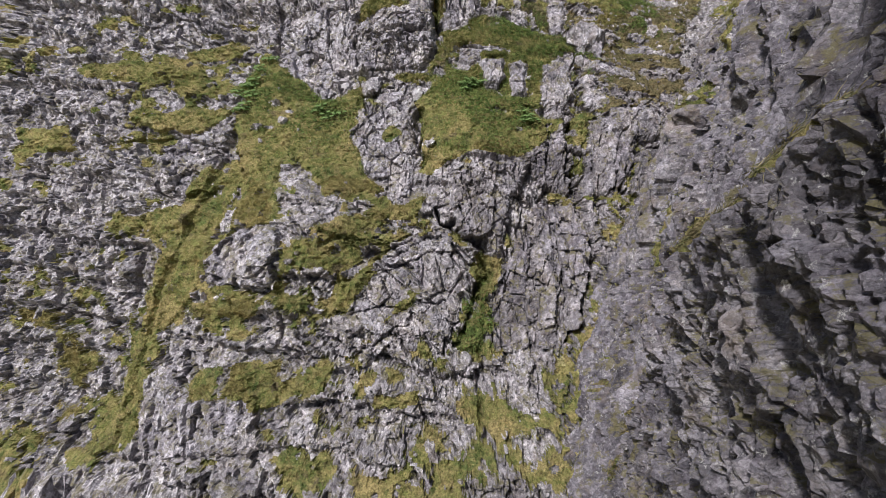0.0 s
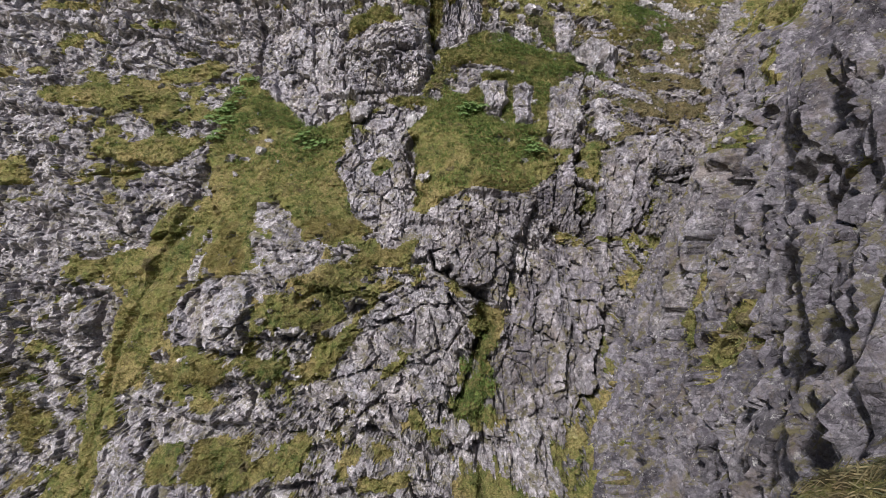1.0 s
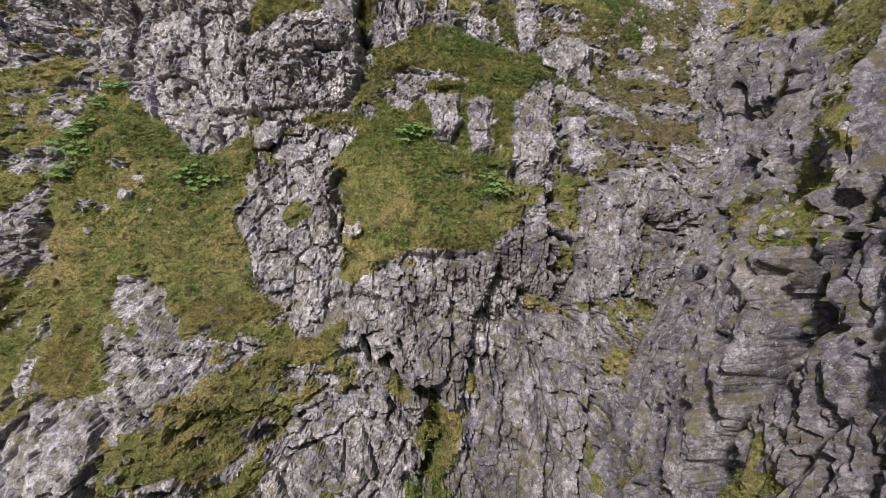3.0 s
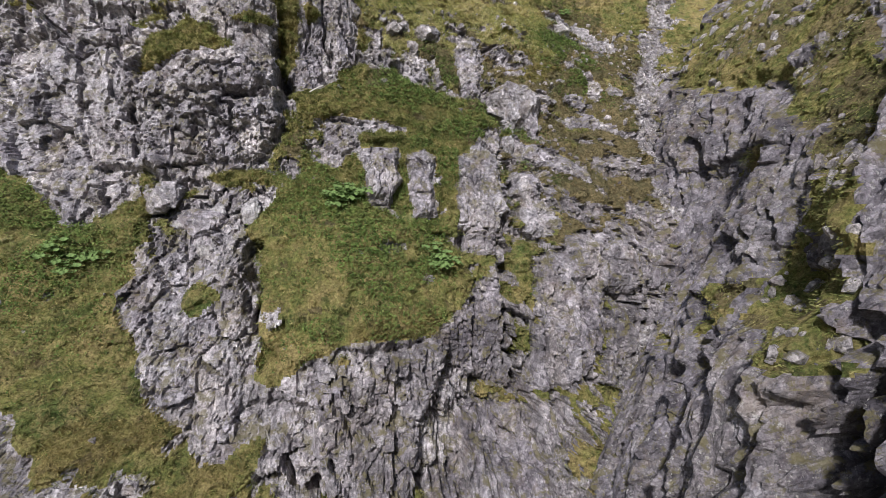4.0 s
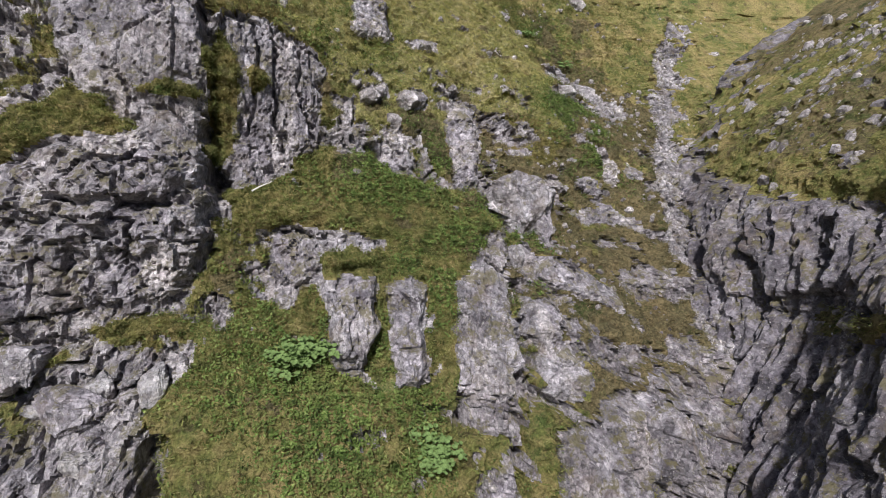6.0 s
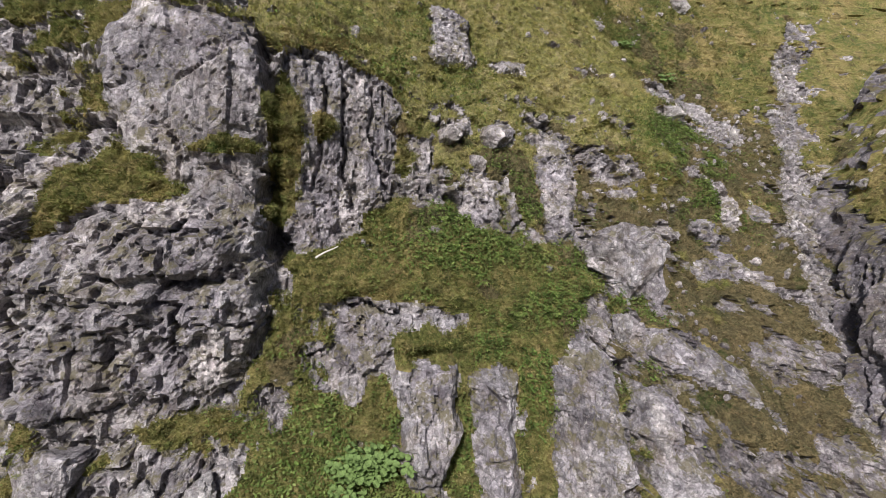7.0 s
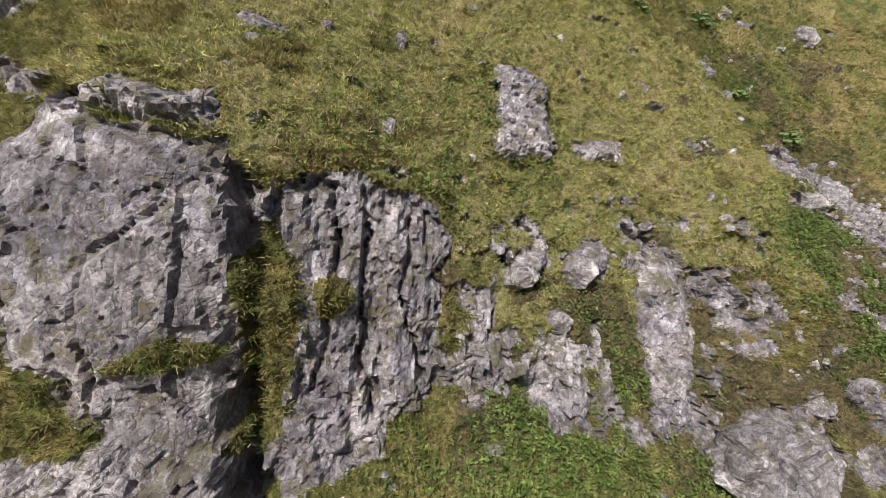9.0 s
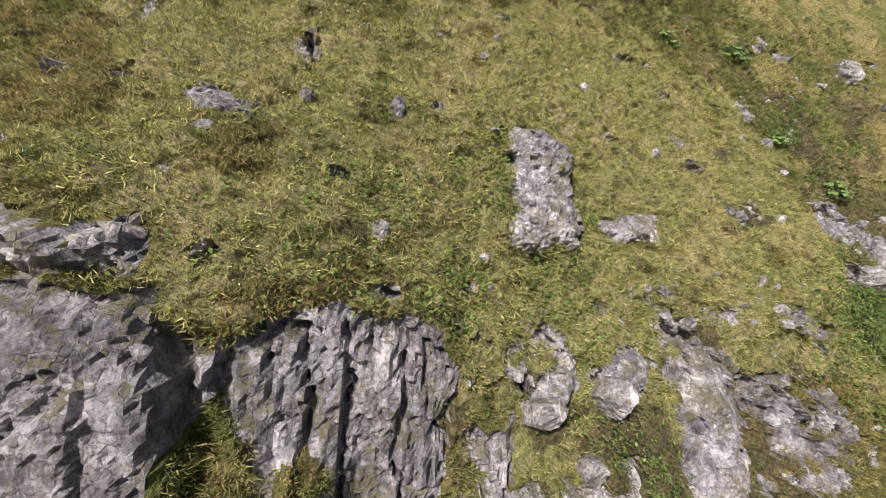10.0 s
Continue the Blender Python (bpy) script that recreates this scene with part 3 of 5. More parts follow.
crag("rib", [(10, 12.1), (10.7, 12.2), (10.7, 11.1), (11.5, 10.1), (10.9, 9.3), (9.7, 9.4), (9.6, 10.5)], out=0.35, lean=10, long=1.8, size=0.7)
groove([(4.1, 1.4), (4.1, -0.5), (3.6, -2.6)], w=0.16, deep=0.5)
groove([(4.9, 1.4), (5.2, -1.5), (6.1, -2.1)], w=0.14, deep=0.5)
groove([(10, 4.7), (9.7, 1.2), (9.7, -0.6)], w=0.2, deep=0.6)
groove([(11.5, 5.3), (11.4, 3.2), (10.9, 1.3)], w=0.16, deep=0.5)
groove([(10.2, -0.1), (10.3, -1.8), (9.5, -4.1)], w=0.2, deep=0.6)
groove([(12.2, 4.7), (11.4, 1.3)], w=0.16, deep=0.4)
groove([(1.1, 4.4), (1.8, 2.5), (1, 1)], w=0.14, deep=0.45)
groove([(8.4, 8.3), (8.1, 4.2)], w=0.2, deep=0.6)
groove([(6.1, 3.2), (7, 0.9), (8.8, 0.7)], w=0.13, deep=0.4)
groove([(5.4, -2), (8.3, -2.5)], w=0.12, deep=0.35)
groove([(2.7, -1.8), (3, -5.8)], w=0.16, deep=0.5)
groove([(5, -4.2), (5.1, -5.7)], w=0.14, deep=0.4)
groove([(-12.1, -1.6), (-9.3, -2.4), (-8.5, -2.3), (-8.5, -0.2)], w=0.25, deep=0.7)
groove([(-6.4, 0.9), (-5.1, 0.4), (-2.9, 0.5), (-1.6, 0.8)], w=0.2, deep=0.6)
groove([(-5.8, -2), (-4.3, -1.4), (-2.6, -1)], w=0.14, deep=0.45)
groove([(-2.2, -0.9), (-0.4, -0.1), (1, -0.2)], w=0.14, deep=0.45)
groove([(-15.5, -7.1), (-14.7, -10.4)], w=0.16, deep=0.5)
groove([(-12.7, -7.4), (-12.6, -10.1)], w=0.18, deep=0.6)
groove([(-9.3, -7.6), (-8.7, -9.9)], w=0.2, deep=0.7)
groove([(-8.3, -2.9), (-8.5, -5.1), (-6.1, -5.7)], w=0.18, deep=0.5)
groove([(-5, -5.7), (-2.6, -4.3)], w=0.15, deep=0.45)
groove([(-3.7, -8.7), (-1.6, -8.9), (0.5, -9.2)], w=0.18, deep=0.5)
groove([(-7.5, -8.1), (-5.1, -7.9)], w=0.18, deep=0.5)
groove([(-5.4, -3.3), (-2.4, -3.2), (0.2, -3)], w=0.15, deep=0.45)
groove([(-5.3, 0.3), (-2.8, -0.3), (-0.1, 0.6)], w=0.15, deep=0.45)
groove([(-20.1, 6.7), (-17.4, 3.5), (-15.9, 3), (-13.2, 3.8)], w=0.15, deep=0.5)
groove([(-27.2, 4.7), (-23.7, 4.1), (-20, 5.2)], w=0.15, deep=0.5)
groove([(-23.9, 8), (-21, 6.9), (-16.9, 7.1), (-13.9, 8)], w=0.15, deep=0.5)
groove([(-29.5, 12.4), (-27, 10.1), (-24.3, 8)], w=0.15, deep=0.5)
groove([(-5.9, 14.8), (-3.8, 14.9), (-1.3, 14.8)], w=0.1, deep=0.3)
groove([(-5, 14.4), (-2.6, 14.4), (-0.3, 14.3)], w=0.1, deep=0.3)
groove([(-3.7, 13.7), (-3.4, 14.5), (-3.6, 14.9)], w=0.12, deep=0.35)
groove([(-2.2, 13.6), (-2.4, 14.7)], w=0.12, deep=0.35)
groove([(0.7, 21.7), (0.9, 19.8), (0.8, 17.8)], w=0.12, deep=0.4)
groove([(2.5, 21.2), (2.5, 19.6), (2.7, 17.8)], w=0.1, deep=0.35)
groove([(9.7, 8.5), (9.3, 5.9), (8.9, 3.4)], w=0.16, deep=0.5)
groove([(10.8, 8.5), (10.2, 5.5)], w=0.12, deep=0.4)
groove([(11.6, 7.5), (10.5, 3.4)], w=0.14, deep=0.45)
groove([(12.6, 6.8), (11.6, 3.4)], w=0.16, deep=0.5)
groove([(15.4, 9), (15.8, 7.1)], w=0.14, deep=0.45)
groove([(4.7, 5.3), (4.5, 4.4)], w=0.14, deep=0.45)
groove([(7.1, 7.9), (6.6, 5.3), (6.7, 3.5)], w=0.16, deep=0.5)
turf([(-6.7, 1.2), (-5.8, 1.9), (-4.5, 2.3), (-2.8, 2.7), (-1.1, 3), (-1.4, 2), (-3, 1.7), (-4.4, 1.7), (-5.9, 1.1)])
turf([(-8, 0.3), (-7.6, 0.6), (-6.5, 0.6), (-5.7, -0.2), (-6.5, -0.5), (-7.6, -0.2)])
turf([(-6.6, -3.5), (-5.2, -2.4), (-4.7, -1.1), (-3.5, -1.2), (-4.3, -2), (-5.2, -3.5), (-6, -3.8)])
turf([(-2.6, -3.2), (-1.7, -2.3), (-0.6, -2.2), (-1.6, -3.1), (-2.9, -3.9), (-3.6, -4.6)])
turf([(-13.2, -3), (-10.5, -2.7), (-9, -2.6), (-9.6, -3.3), (-12.2, -3.9)])
turf([(-17.7, 2.4), (-13.6, 2.7), (-13.8, 1.4), (-17.4, 0.8)])
turf([(-16, -0.4), (-13.8, 0.9), (-14.1, -0.8)])
turf([(-20.2, 12.7), (-18.9, 13), (-16.3, 12.2), (-18.3, 11.3), (-19.7, 11.4)])
turf([(-18.3, 14.1), (-16.7, 15.1), (-14.5, 15.4), (-15.7, 13.6), (-17.3, 13.1)])
turf([(-16.5, 8.3), (-14, 9.3), (-14.1, 8.5), (-15.9, 7.3), (-17.6, 7.9)])
turf([(-19.3, 2), (-15.9, 2.6), (-14.2, 2.5), (-15.2, 1.3), (-17.3, 1.1)])
turf([(-25.3, 12.6), (-22.2, 13.1), (-16.7, 12.7), (-18, 11.3), (-21.3, 11.3), (-24.6, 11.9)])
turf([(-19.6, 8.6), (-16.5, 9.7), (-14.4, 9.3), (-16.1, 8.3), (-18.4, 7.5)])
turf([(-28.6, 8.2), (-24.9, 8.6), (-24.1, 6.5), (-26.8, 6.4), (-28, 5.4)])
turf([(-14.4, -3), (-10.6, -2.7), (-9.4, -2.9), (-10, -3.5), (-13.4, -3.5)])
turf([(-13.2, -6.9), (-12, -6.1), (-10.3, -5.8), (-8.1, -6.6), (-6.1, -5.8), (-5.4, -6), (-6.7, -7.4), (-8.8, -8.1), (-10.7, -7.3), (-12.6, -7.9)])
turf([(-3.8, -7.2), (-1.1, -7.2), (-1.1, -8), (-3.5, -8.2)])
turf([(-7.9, 0.3), (-5.9, 0.3), (-6.2, -0.4), (-7.7, -0.4)])
turf([(-6.6, -3), (-4.7, -1.6), (-3.9, -0.4), (-2.8, 0.3), (-3.8, -1.6), (-5.4, -3.3)])
turf([(-3.8, 8), (-3.3, 8.2), (-2.4, 8), (-2.2, 7.4), (-3, 7), (-3.6, 7.3)])
turf([(2.6, 14.1), (3.8, 14.4), (4.7, 14), (4.1, 13.2), (2.8, 13.2)])
turf([(9, 9.1), (9.6, 9.1), (9.5, 7.7), (8.9, 7.4), (8.7, 8.1)])
turf([(2.2, -0.3), (3.5, -0.7), (2.9, -2.3), (2.3, -3.8), (2.5, -5.7), (0.7, -5.4), (1.2, -4.4), (1.9, -3.5)])
dry([(-0.9, 5.8), (2.2, 6.6), (6.1, 6.8), (5.8, 6.1), (2.1, 6), (-0.7, 4.7)])
dry([(-12, 0.7), (-9.1, 1.5), (-9.4, 3.3), (-11.7, 4.5), (-12.2, 2.6)])
dry([(-7.4, 3.9), (-4.4, 4.5), (-2.9, 3.7), (-6.7, 3)])
dry([(-4.9, 2.3), (-2.8, 2.7), (-1.1, 3), (-1.8, 2), (-4.4, 1.6)])
dry([(-13.4, -3), (-8.9, -2.6), (-9.6, -3.3), (-12.2, -4)])
dry([(-6, 16.2), (-4, 17.2), (-2.4, 17.5), (-2.9, 18), (-5, 17)])
dry([(0.8, 22.6), (2.1, 22.8), (2.3, 22.2), (1.2, 22.1)])
dry([(12.5, 20.3), (13.7, 20.1), (14.7, 18.8), (12.2, 18.6)])
dry([(11.9, 20.1), (15.3, 19.7), (14, 17.9), (11.1, 18.2)])
dry([(-0.8, 22.3), (0.6, 22.5), (1.9, 22), (2.5, 21.9), (1.4, 21.6), (-0.2, 21.8)])
dry([(1, 15.1), (2.7, 15.2), (3.9, 14.8), (4.9, 14.4), (3.9, 14.4), (1.5, 14.8)])
dry([(-5.2, 26.4), (-3.6, 26.2), (-2, 24.8), (-2.8, 24.2), (-3.7, 24.2)])
dry([(-1.4, 24.7), (-0, 24.8), (0.2, 23.5), (-0.9, 23.5)])
dry([(-14.4, -3), (-9.4, -2.8), (-10, -3.6), (-13.4, -3.6)])
# lower left: an orange lens flare painted as ochre turf colour
dry([(-25.6, -5.1), (-23.4, -3.7), (-21.1, -6.6), (-21, -10.8), (-22.9, -11.5)])
dry([(-13.7, -7.8), (-9.8, -5.6), (-10.2, -7.1)])
crag("cap", [(16.1, 23.9), (18.7, 24.6), (20.4, 23.2), (20.3, 21.5), (19.4, 21), (17.3, 22), (15.6, 22.3)], out=0.35, lean=20, long=1.0, size=0.7)
crag("rib", [(8.3, 19.4), (9.5, 20.6), (10.1, 19.1), (9.5, 16.7), (8.6, 16.5), (8.3, 17.7)], out=0.3, lean=6, long=1.8, size=0.6)
crag("cap", [(4.8, 25.9), (5.9, 25.9), (6.6, 25.4), (6.5, 24.2), (6.6, 23.4), (6.4, 22.8), (4.8, 22.7), (4.5, 23.2), (4.6, 24.2)], out=0.75, lean=0, long=0.75, size=0.75, amp=0.7)
crag("cap", [(7.1, 23.6), (9, 23.8), (8.9, 23.1), (7.1, 23)], out=0.45, lean=0, long=1.6, size=0.5)
crag("gully_face", [(10.9, 9.2), (12.9, 9.5), (15.7, 8.9), (16.3, 7.6), (14.3, 6.8), (12.2, 7), (11, 7.7)], out=0.35, lean=12, long=1.6, size=0.9)
crag("gully_face", [(12.8, 6.6), (14.7, 6.3), (14.3, 5), (12.6, 3.3), (11.7, 3.4)], out=0.35, lean=4, long=2.4, size=1.2, amp=0.6)
scree([(31.2, 30.5), (28.3, 27.5), (26.1, 24.4), (22.8, 20.4), (20.3, 17.4), (19, 14.9), (17.9, 12.5), (18.4, 10.9), (18.4, 9.7)], w=0.6)
scree([(18.4, 9.7), (18.4, 7.8), (16.2, 5.6), (14.3, 4.4), (13.2, 3.8), (12.3, 3.1)], w=0.4)
groove([(17.1, 9.2), (17, 7.5), (15.9, 6.8), (13.1, 6.6)], w=0.2, deep=0.7)
groove([(8.5, 7.4), (8.4, 5.6), (8.6, 3.7)], w=0.18, deep=0.6)
crag("capstone", [(-3, 23.1), (-2.4, 23.2), (-1.9, 23.2), (-1.6, 22.7), (-1.5, 22.4), (-2.1, 22.4), (-2.7, 22.5)], out=0.5, lean=0, long=0.6, size=1.2, amp=0.5)
crag("cap", [(-1.6, 22.9), (-1.4, 23.1), (-1.1, 22.9), (-0.9, 22.6), (-1.4, 22.4)], out=0.45, lean=10, long=1.0, size=0.6)
crag("cap", [(-3.5, 24), (-3, 24.1), (-2.7, 23.7), (-2.2, 23.7), (-2.1, 23.4), (-3.1, 23.3)], out=0.4, lean=0, long=0.6, size=0.5)
crag("cap", [(-1.7, 25.3), (-1.3, 25.5), (-0.3, 25.1), (-0.3, 24.7), (-0.8, 24.7), (-1.5, 24.5)], out=0.3, lean=-25, long=0.4, size=0.5)
crag("rib", [(6.5, 20.6), (7.9, 20.6), (7.8, 19.9), (6.7, 19.8)], out=0.3, lean=0, long=1.5, size=0.4)
crag("rib", [(5, 20.3), (5.8, 20.5), (5.9, 20.1), (5, 19.7)], out=0.3, lean=0, long=1.5, size=0.4)
turf([(-13.6, 6.3), (-12.9, 5.2), (-13.9, 2.1), (-14.6, -1), (-15.9, -4.5), (-16.3, -7.7), (-16.6, -10.8), (-18.6, -11), (-18.4, -8), (-17.7, -4.9), (-16.6, -0.4), (-15.5, 2.8), (-14.7, 5.2)])
groove([(-13.4, 5.9), (-14.4, 2.8), (-15.5, -1), (-16.8, -4.9), (-17.4, -8.1), (-17.6, -10.9)], w=0.4, deep=0.5)
crag("slab_p", [(11.2, 20.0), (11.8, 19.9), (11.7, 19.4), (11.2, 19.0), (11.0, 19.5)], out=0.3, lean=10, long=1.6, size=0.5)
crag("slab_p", [(12.1, 19.5), (12.8, 19.7), (12.6, 19.1), (12.1, 19.1)], out=0.3, lean=0, long=1, size=0.4)
crag("slab_p", [(13.9, 18.3), (15.2, 18.3), (15.3, 18.1), (14.0, 18.0)], out=0.3, lean=40, long=0.6, size=0.4)
crag("slab_p", [(15.1, 17.4), (15.9, 17.4), (16.5, 16.6), (16.0, 16.3), (15.2, 16.5), (14.8, 16.9)], out=0.3, lean=35, long=1.2, size=0.6)
crag("slab_p", [(13.0, 17.4), (14.3, 16.8), (14.0, 16.4), (13.1, 16.6), (12.7, 17.1)], out=0.3, lean=35, long=1.2, size=0.5)
crag("slab_p", [(16.9, 18.5), (17.7, 18.4), (17.4, 17.2), (16.9, 16.9), (16.5, 17.4)], out=0.3, lean=12, long=1.6, size=0.6)
crag("slab_p", [(18.3, 18.3), (19.4, 17.9), (18.6, 17.1), (17.9, 17.5)], out=0.3, lean=20, long=1, size=0.6)
crag("slab_p", [(14.7, 15.8), (16.4, 16.1), (16.9, 15.3), (14.6, 15.1), (14.1, 15.5)], out=0.3, lean=30, long=1, size=0.5)
crag("slab_p", [(10.8, 18.4), (11.5, 18.3), (12.7, 18.4), (12.6, 18.2), (11.2, 18.1)], out=0.3, lean=80, long=0.5, size=0.35)
turf([(-1.6, 19.6), (-1.2, 19.8), (-1.1, 19.3), (-1.5, 19.0)])
dry([(-1.6, 19.6), (-1.2, 19.8), (-1.1, 19.3), (-1.5, 19.0)])
turf([(-2.3, 18.6), (-1.5, 18.9), (-0.7, 18.8), (-1.5, 18.5)])
dry([(-2.3, 18.6), (-1.5, 18.9), (-0.7, 18.8), (-1.5, 18.5)])
turf([(-0.5, 20.2), (-0.0, 20.3), (0.3, 18.9), (0.1, 17.4), (-0.2, 16.7), (-0.5, 18.0)])
dry([(-0.5, 20.2), (-0.0, 20.3), (0.3, 18.9), (0.1, 17.4), (-0.2, 16.7), (-0.5, 18.0)])
turf([(0.5, 19.9), (0.9, 20.1), (1.2, 19.3), (0.7, 18.9)])
dry([(0.5, 19.9), (0.9, 20.1), (1.2, 19.3), (0.7, 18.9)])
turf_wall([(46.6, 20.5), (39.7, 19.6), (38.2, 20.4), (38.6, 22.5), (32.3, 19.6), (28.9, 17.9), (24.6, 11.2), (26.8, 11.9), (28.1, 12.8), (32.1, 15.4), (35.5, 16.6), (37.1, 16.2), (40.7, 17.7)])
turf_wall([(39.0, 17.7), (41.7, 21.1), (40.4, 22.1), (42.7, 25.3), (46.8, 29.5), (32.3, 21.8), (27.9, 13.3), (29.4, 13.9), (32.8, 15.9), (35.8, 16.6), (36.2, 15.9), (37.5, 17.1)])
turf_wall([(39.5, 19.0), (44.8, 24.6), (45.4, 27.2), (48.8, 31.5), (38.7, 26.1), (32.8, 16.3), (35.0, 16.1), (35.9, 15.7)])
turf_wall([(27.8, 12.4), (24.6, 11.2), (23.6, 9.0), (25.0, 9.2), (26.4, 10.0), (26.5, 11.1)])
turf_wall([(25.9, 7.8), (25.8, 9.1), (24.5, 8.7), (24.3, 7.9), (23.9, 7.3), (23.8, 6.7), (24.2, 6.4), (25.0, 6.5), (25.0, 7.0)])
turf_wall([(29.8, 7.3), (28.7, 8.2), (27.6, 8.0), (27.9, 7.0), (28.9, 6.4)])
turf_wall([(35.2, 12.1), (30.8, 12.4), (30.0, 12.5), (30.8, 11.9), (34.7, 11.7)])
turf_wall([(27.3, 6.9), (27.0, 8.6), (24.2, 8.6), (24.0, 9.2), (24.1, 7.9), (23.2, 6.7), (24.0, 6.6)])
turf_wall([(22.9, 0.6), (23.1, 1.7), (22.3, 2.5), (22.1, 1.2), (22.7, -0.2), (23.5, -1.4), (23.9, -0.4)])
turf_wall([(20.9, -0.8), (20.2, 0.2), (19.2, 1.1), (19.2, 0.6), (19.7, -0.2)])
turf_wall([(23.7, 0.0), (22.8, 1.1), (21.6, 1.0), (21.9, -0.7), (22.7, -1.6)])
turf_wall([(20.6, -0.5), (19.4, 0.9), (18.8, 1.2), (18.7, 0.0), (19.4, -0.9), (20.4, -1.6)])
turf_wall([(16.3, 4.3), (14.8, 4.4), (13.9, 4.4), (13.8, 4.1), (15.5, 4.0)])
turf_wall([(23.8, 8.6), (22.6, 7.8), (26.1, 8.4), (28.1, 9.2), (28.0, 10.2)])
crag_wall("w_tower", [(37.0, 14.7), (36.8, 16.1), (35.5, 16.2), (34.5, 16.1), (32.0, 15.2), (28.5, 13.0), (29.1, 12.3), (30.5, 12.7), (30.8, 12.6), (35.5, 12.4), (36.7, 13.3)], out=0.5, lean=-10, long=1.2, size=1.5)
crag_wall("spur_rocks", [(47.8, 20.4), (43.1, 18.7), (38.1, 16.1), (37.5, 14.6), (36.6, 12.5), (36.9, 12.3), (38.1, 13.5), (41.7, 15.9)], out=0.4, lean=-8, long=2, size=0.9)
crag_wall("w_ribs", [(30.9, 10.1), (28.9, 10.3), (28.7, 11.6), (28.1, 12.0), (27.4, 11.8), (27.0, 10.3), (27.0, 9.0), (28.2, 8.6), (29.3, 9.2)], out=0.4, lean=-22, long=2.6, size=0.7)
crag_wall("w_ribs", [(26.5, 9.2), (25.1, 9.6), (24.8, 9.2), (25.2, 8.6), (26.1, 8.5)], out=0.3, lean=-25, long=2.4, size=0.5)
crag_wall("spur_rocks", [(32.7, 16.3), (32.4, 17.3), (31.5, 16.8), (31.2, 16.0), (32.0, 15.9)], out=0.4, lean=0, long=1, size=0.6)
crag_wall("spur_rocks", [(34.7, 19.7), (34.3, 20.0), (33.3, 19.4), (33.3, 18.9), (34.1, 19.2)], out=0.3, lean=0, long=1, size=0.5)
crag_wall("w_slab", [(28.5, 6.5), (23.5, 6.4), (23.2, 7.5), (22.9, 5.2), (23.4, 3.7), (23.4, 1.6), (24.4, -0.8), (24.7, -1.9), (26.3, -0.3), (27.8, 2.2), (28.9, 4.8)], out=0.5, lean=-25, long=3, size=2.2, amp=0.45)
crag_wall("spur_rocks", [(23.4, 7.4), (23.6, 8.4), (22.6, 8.3), (22.6, 7.3), (22.8, 7.0)], out=0.5, lean=-30, long=1.4, size=0.8)
crag_wall("w_ribs", [(22.2, 3.9), (21.7, 4.7), (20.7, 4.8), (20.1, 3.7), (20.0, 2.8), (20.8, 2.4), (21.0, 1.6), (21.5, 0.9), (21.6, 2.9)], out=0.3, lean=-8, long=2.8, size=0.7)
crag_wall("w_ribs", [(21.9, 0.4), (20.9, 1.4), (19.8, 2.3), (19.1, 1.2), (20.3, 0.3), (21.0, -0.6), (21.7, -0.7)], out=0.3, lean=-8, long=2.4, size=0.7)
crag_wall("w_tower", [(22.1, 6.7), (20.9, 7.0), (19.0, 4.0), (19.5, 3.4), (20.9, 5.0)], out=0.3, lean=5, long=1.6, size=0.9)
crag_wall("w_slab", [(17.7, -1.9), (16.9, -1.2), (14.4, -0.9), (13.7, -1.3), (14.5, -2.2), (16.6, -3.1)], out=0.3, lean=-10, long=1.2, size=1.8, amp=0.5)
groove_wall([(22.1, 8.3), (22.5, 7.1), (22.7, 6.0), (23.0, 4.9), (23.3, 3.4), (23.4, 1.8), (24.4, -0.3)], w=0.55, deep=1.9)
groove_wall([(23.0, 7.5), (23.4, 7.0), (23.3, 6.3), (23.4, 5.6), (23.6, 4.7)], w=0.5, deep=1.2)
groove_wall([(21.9, 5.4), (22.6, 4.0), (23.2, 2.6), (24.1, 0.4), (22.9, -1.5)], w=0.45, deep=1.5)
groove_wall([(22.0, 3.9), (21.4, 2.4), (21.0, 0.8)], w=0.2, deep=0.8)
groove_wall([(20.7, 4.4), (19.7, 3.1), (19.4, 1.5)], w=0.2, deep=0.8)
groove_wall([(19.4, 3.9), (19.1, 2.3), (19.0, 1.2)], w=0.2, deep=0.8)
groove_wall([(21.0, 3.6), (20.6, 2.4), (20.1, 1.2), (20.1, -0.0)], w=0.2, deep=0.8)
groove_wall([(18.4, 2.5), (18.4, 1.4), (18.3, 0.7)], w=0.2, deep=0.8)
groove_wall([(19.2, 2.9), (19.7, 1.2), (19.7, -0.9), (19.0, -3.3)], w=0.2, deep=0.7)
groove_wall([(19.1, -0.7), (18.6, -2.5), (18.2, -4.0)], w=0.2, deep=0.7)
groove_wall([(17.2, 2.6), (17.5, 0.8), (18.0, -0.5)], w=0.2, deep=0.7)
groove_wall([(14.9, 1.4), (13.0, 0.5), (13.4, -0.2)], w=0.2, deep=0.7)
groove_wall([(12.8, 1.4), (12.6, 0.1), (11.9, -0.5)], w=0.2, deep=0.7)
groove_wall([(23.8, 11.5), (23.1, 9.3), (21.1, 7.1)], w=0.2, deep=0.7)
groove_wall([(15.9, 7.0), (15.5, 5.6), (16.4, 4.0)], w=0.2, deep=0.7)
groove_wall([(27.8, 0.6), (26.6, -2.3), (26.3, -5.1), (26.2, -7.5)], w=0.2, deep=0.7)
groove_wall([(24.4, -0.0), (23.9, -3.0), (22.4, -5.6)], w=0.2, deep=0.7)
groove_wall([(30.0, 7.3), (28.7, 6.5), (28.4, 5.2), (27.5, 3.9)], w=0.22, deep=0.8)
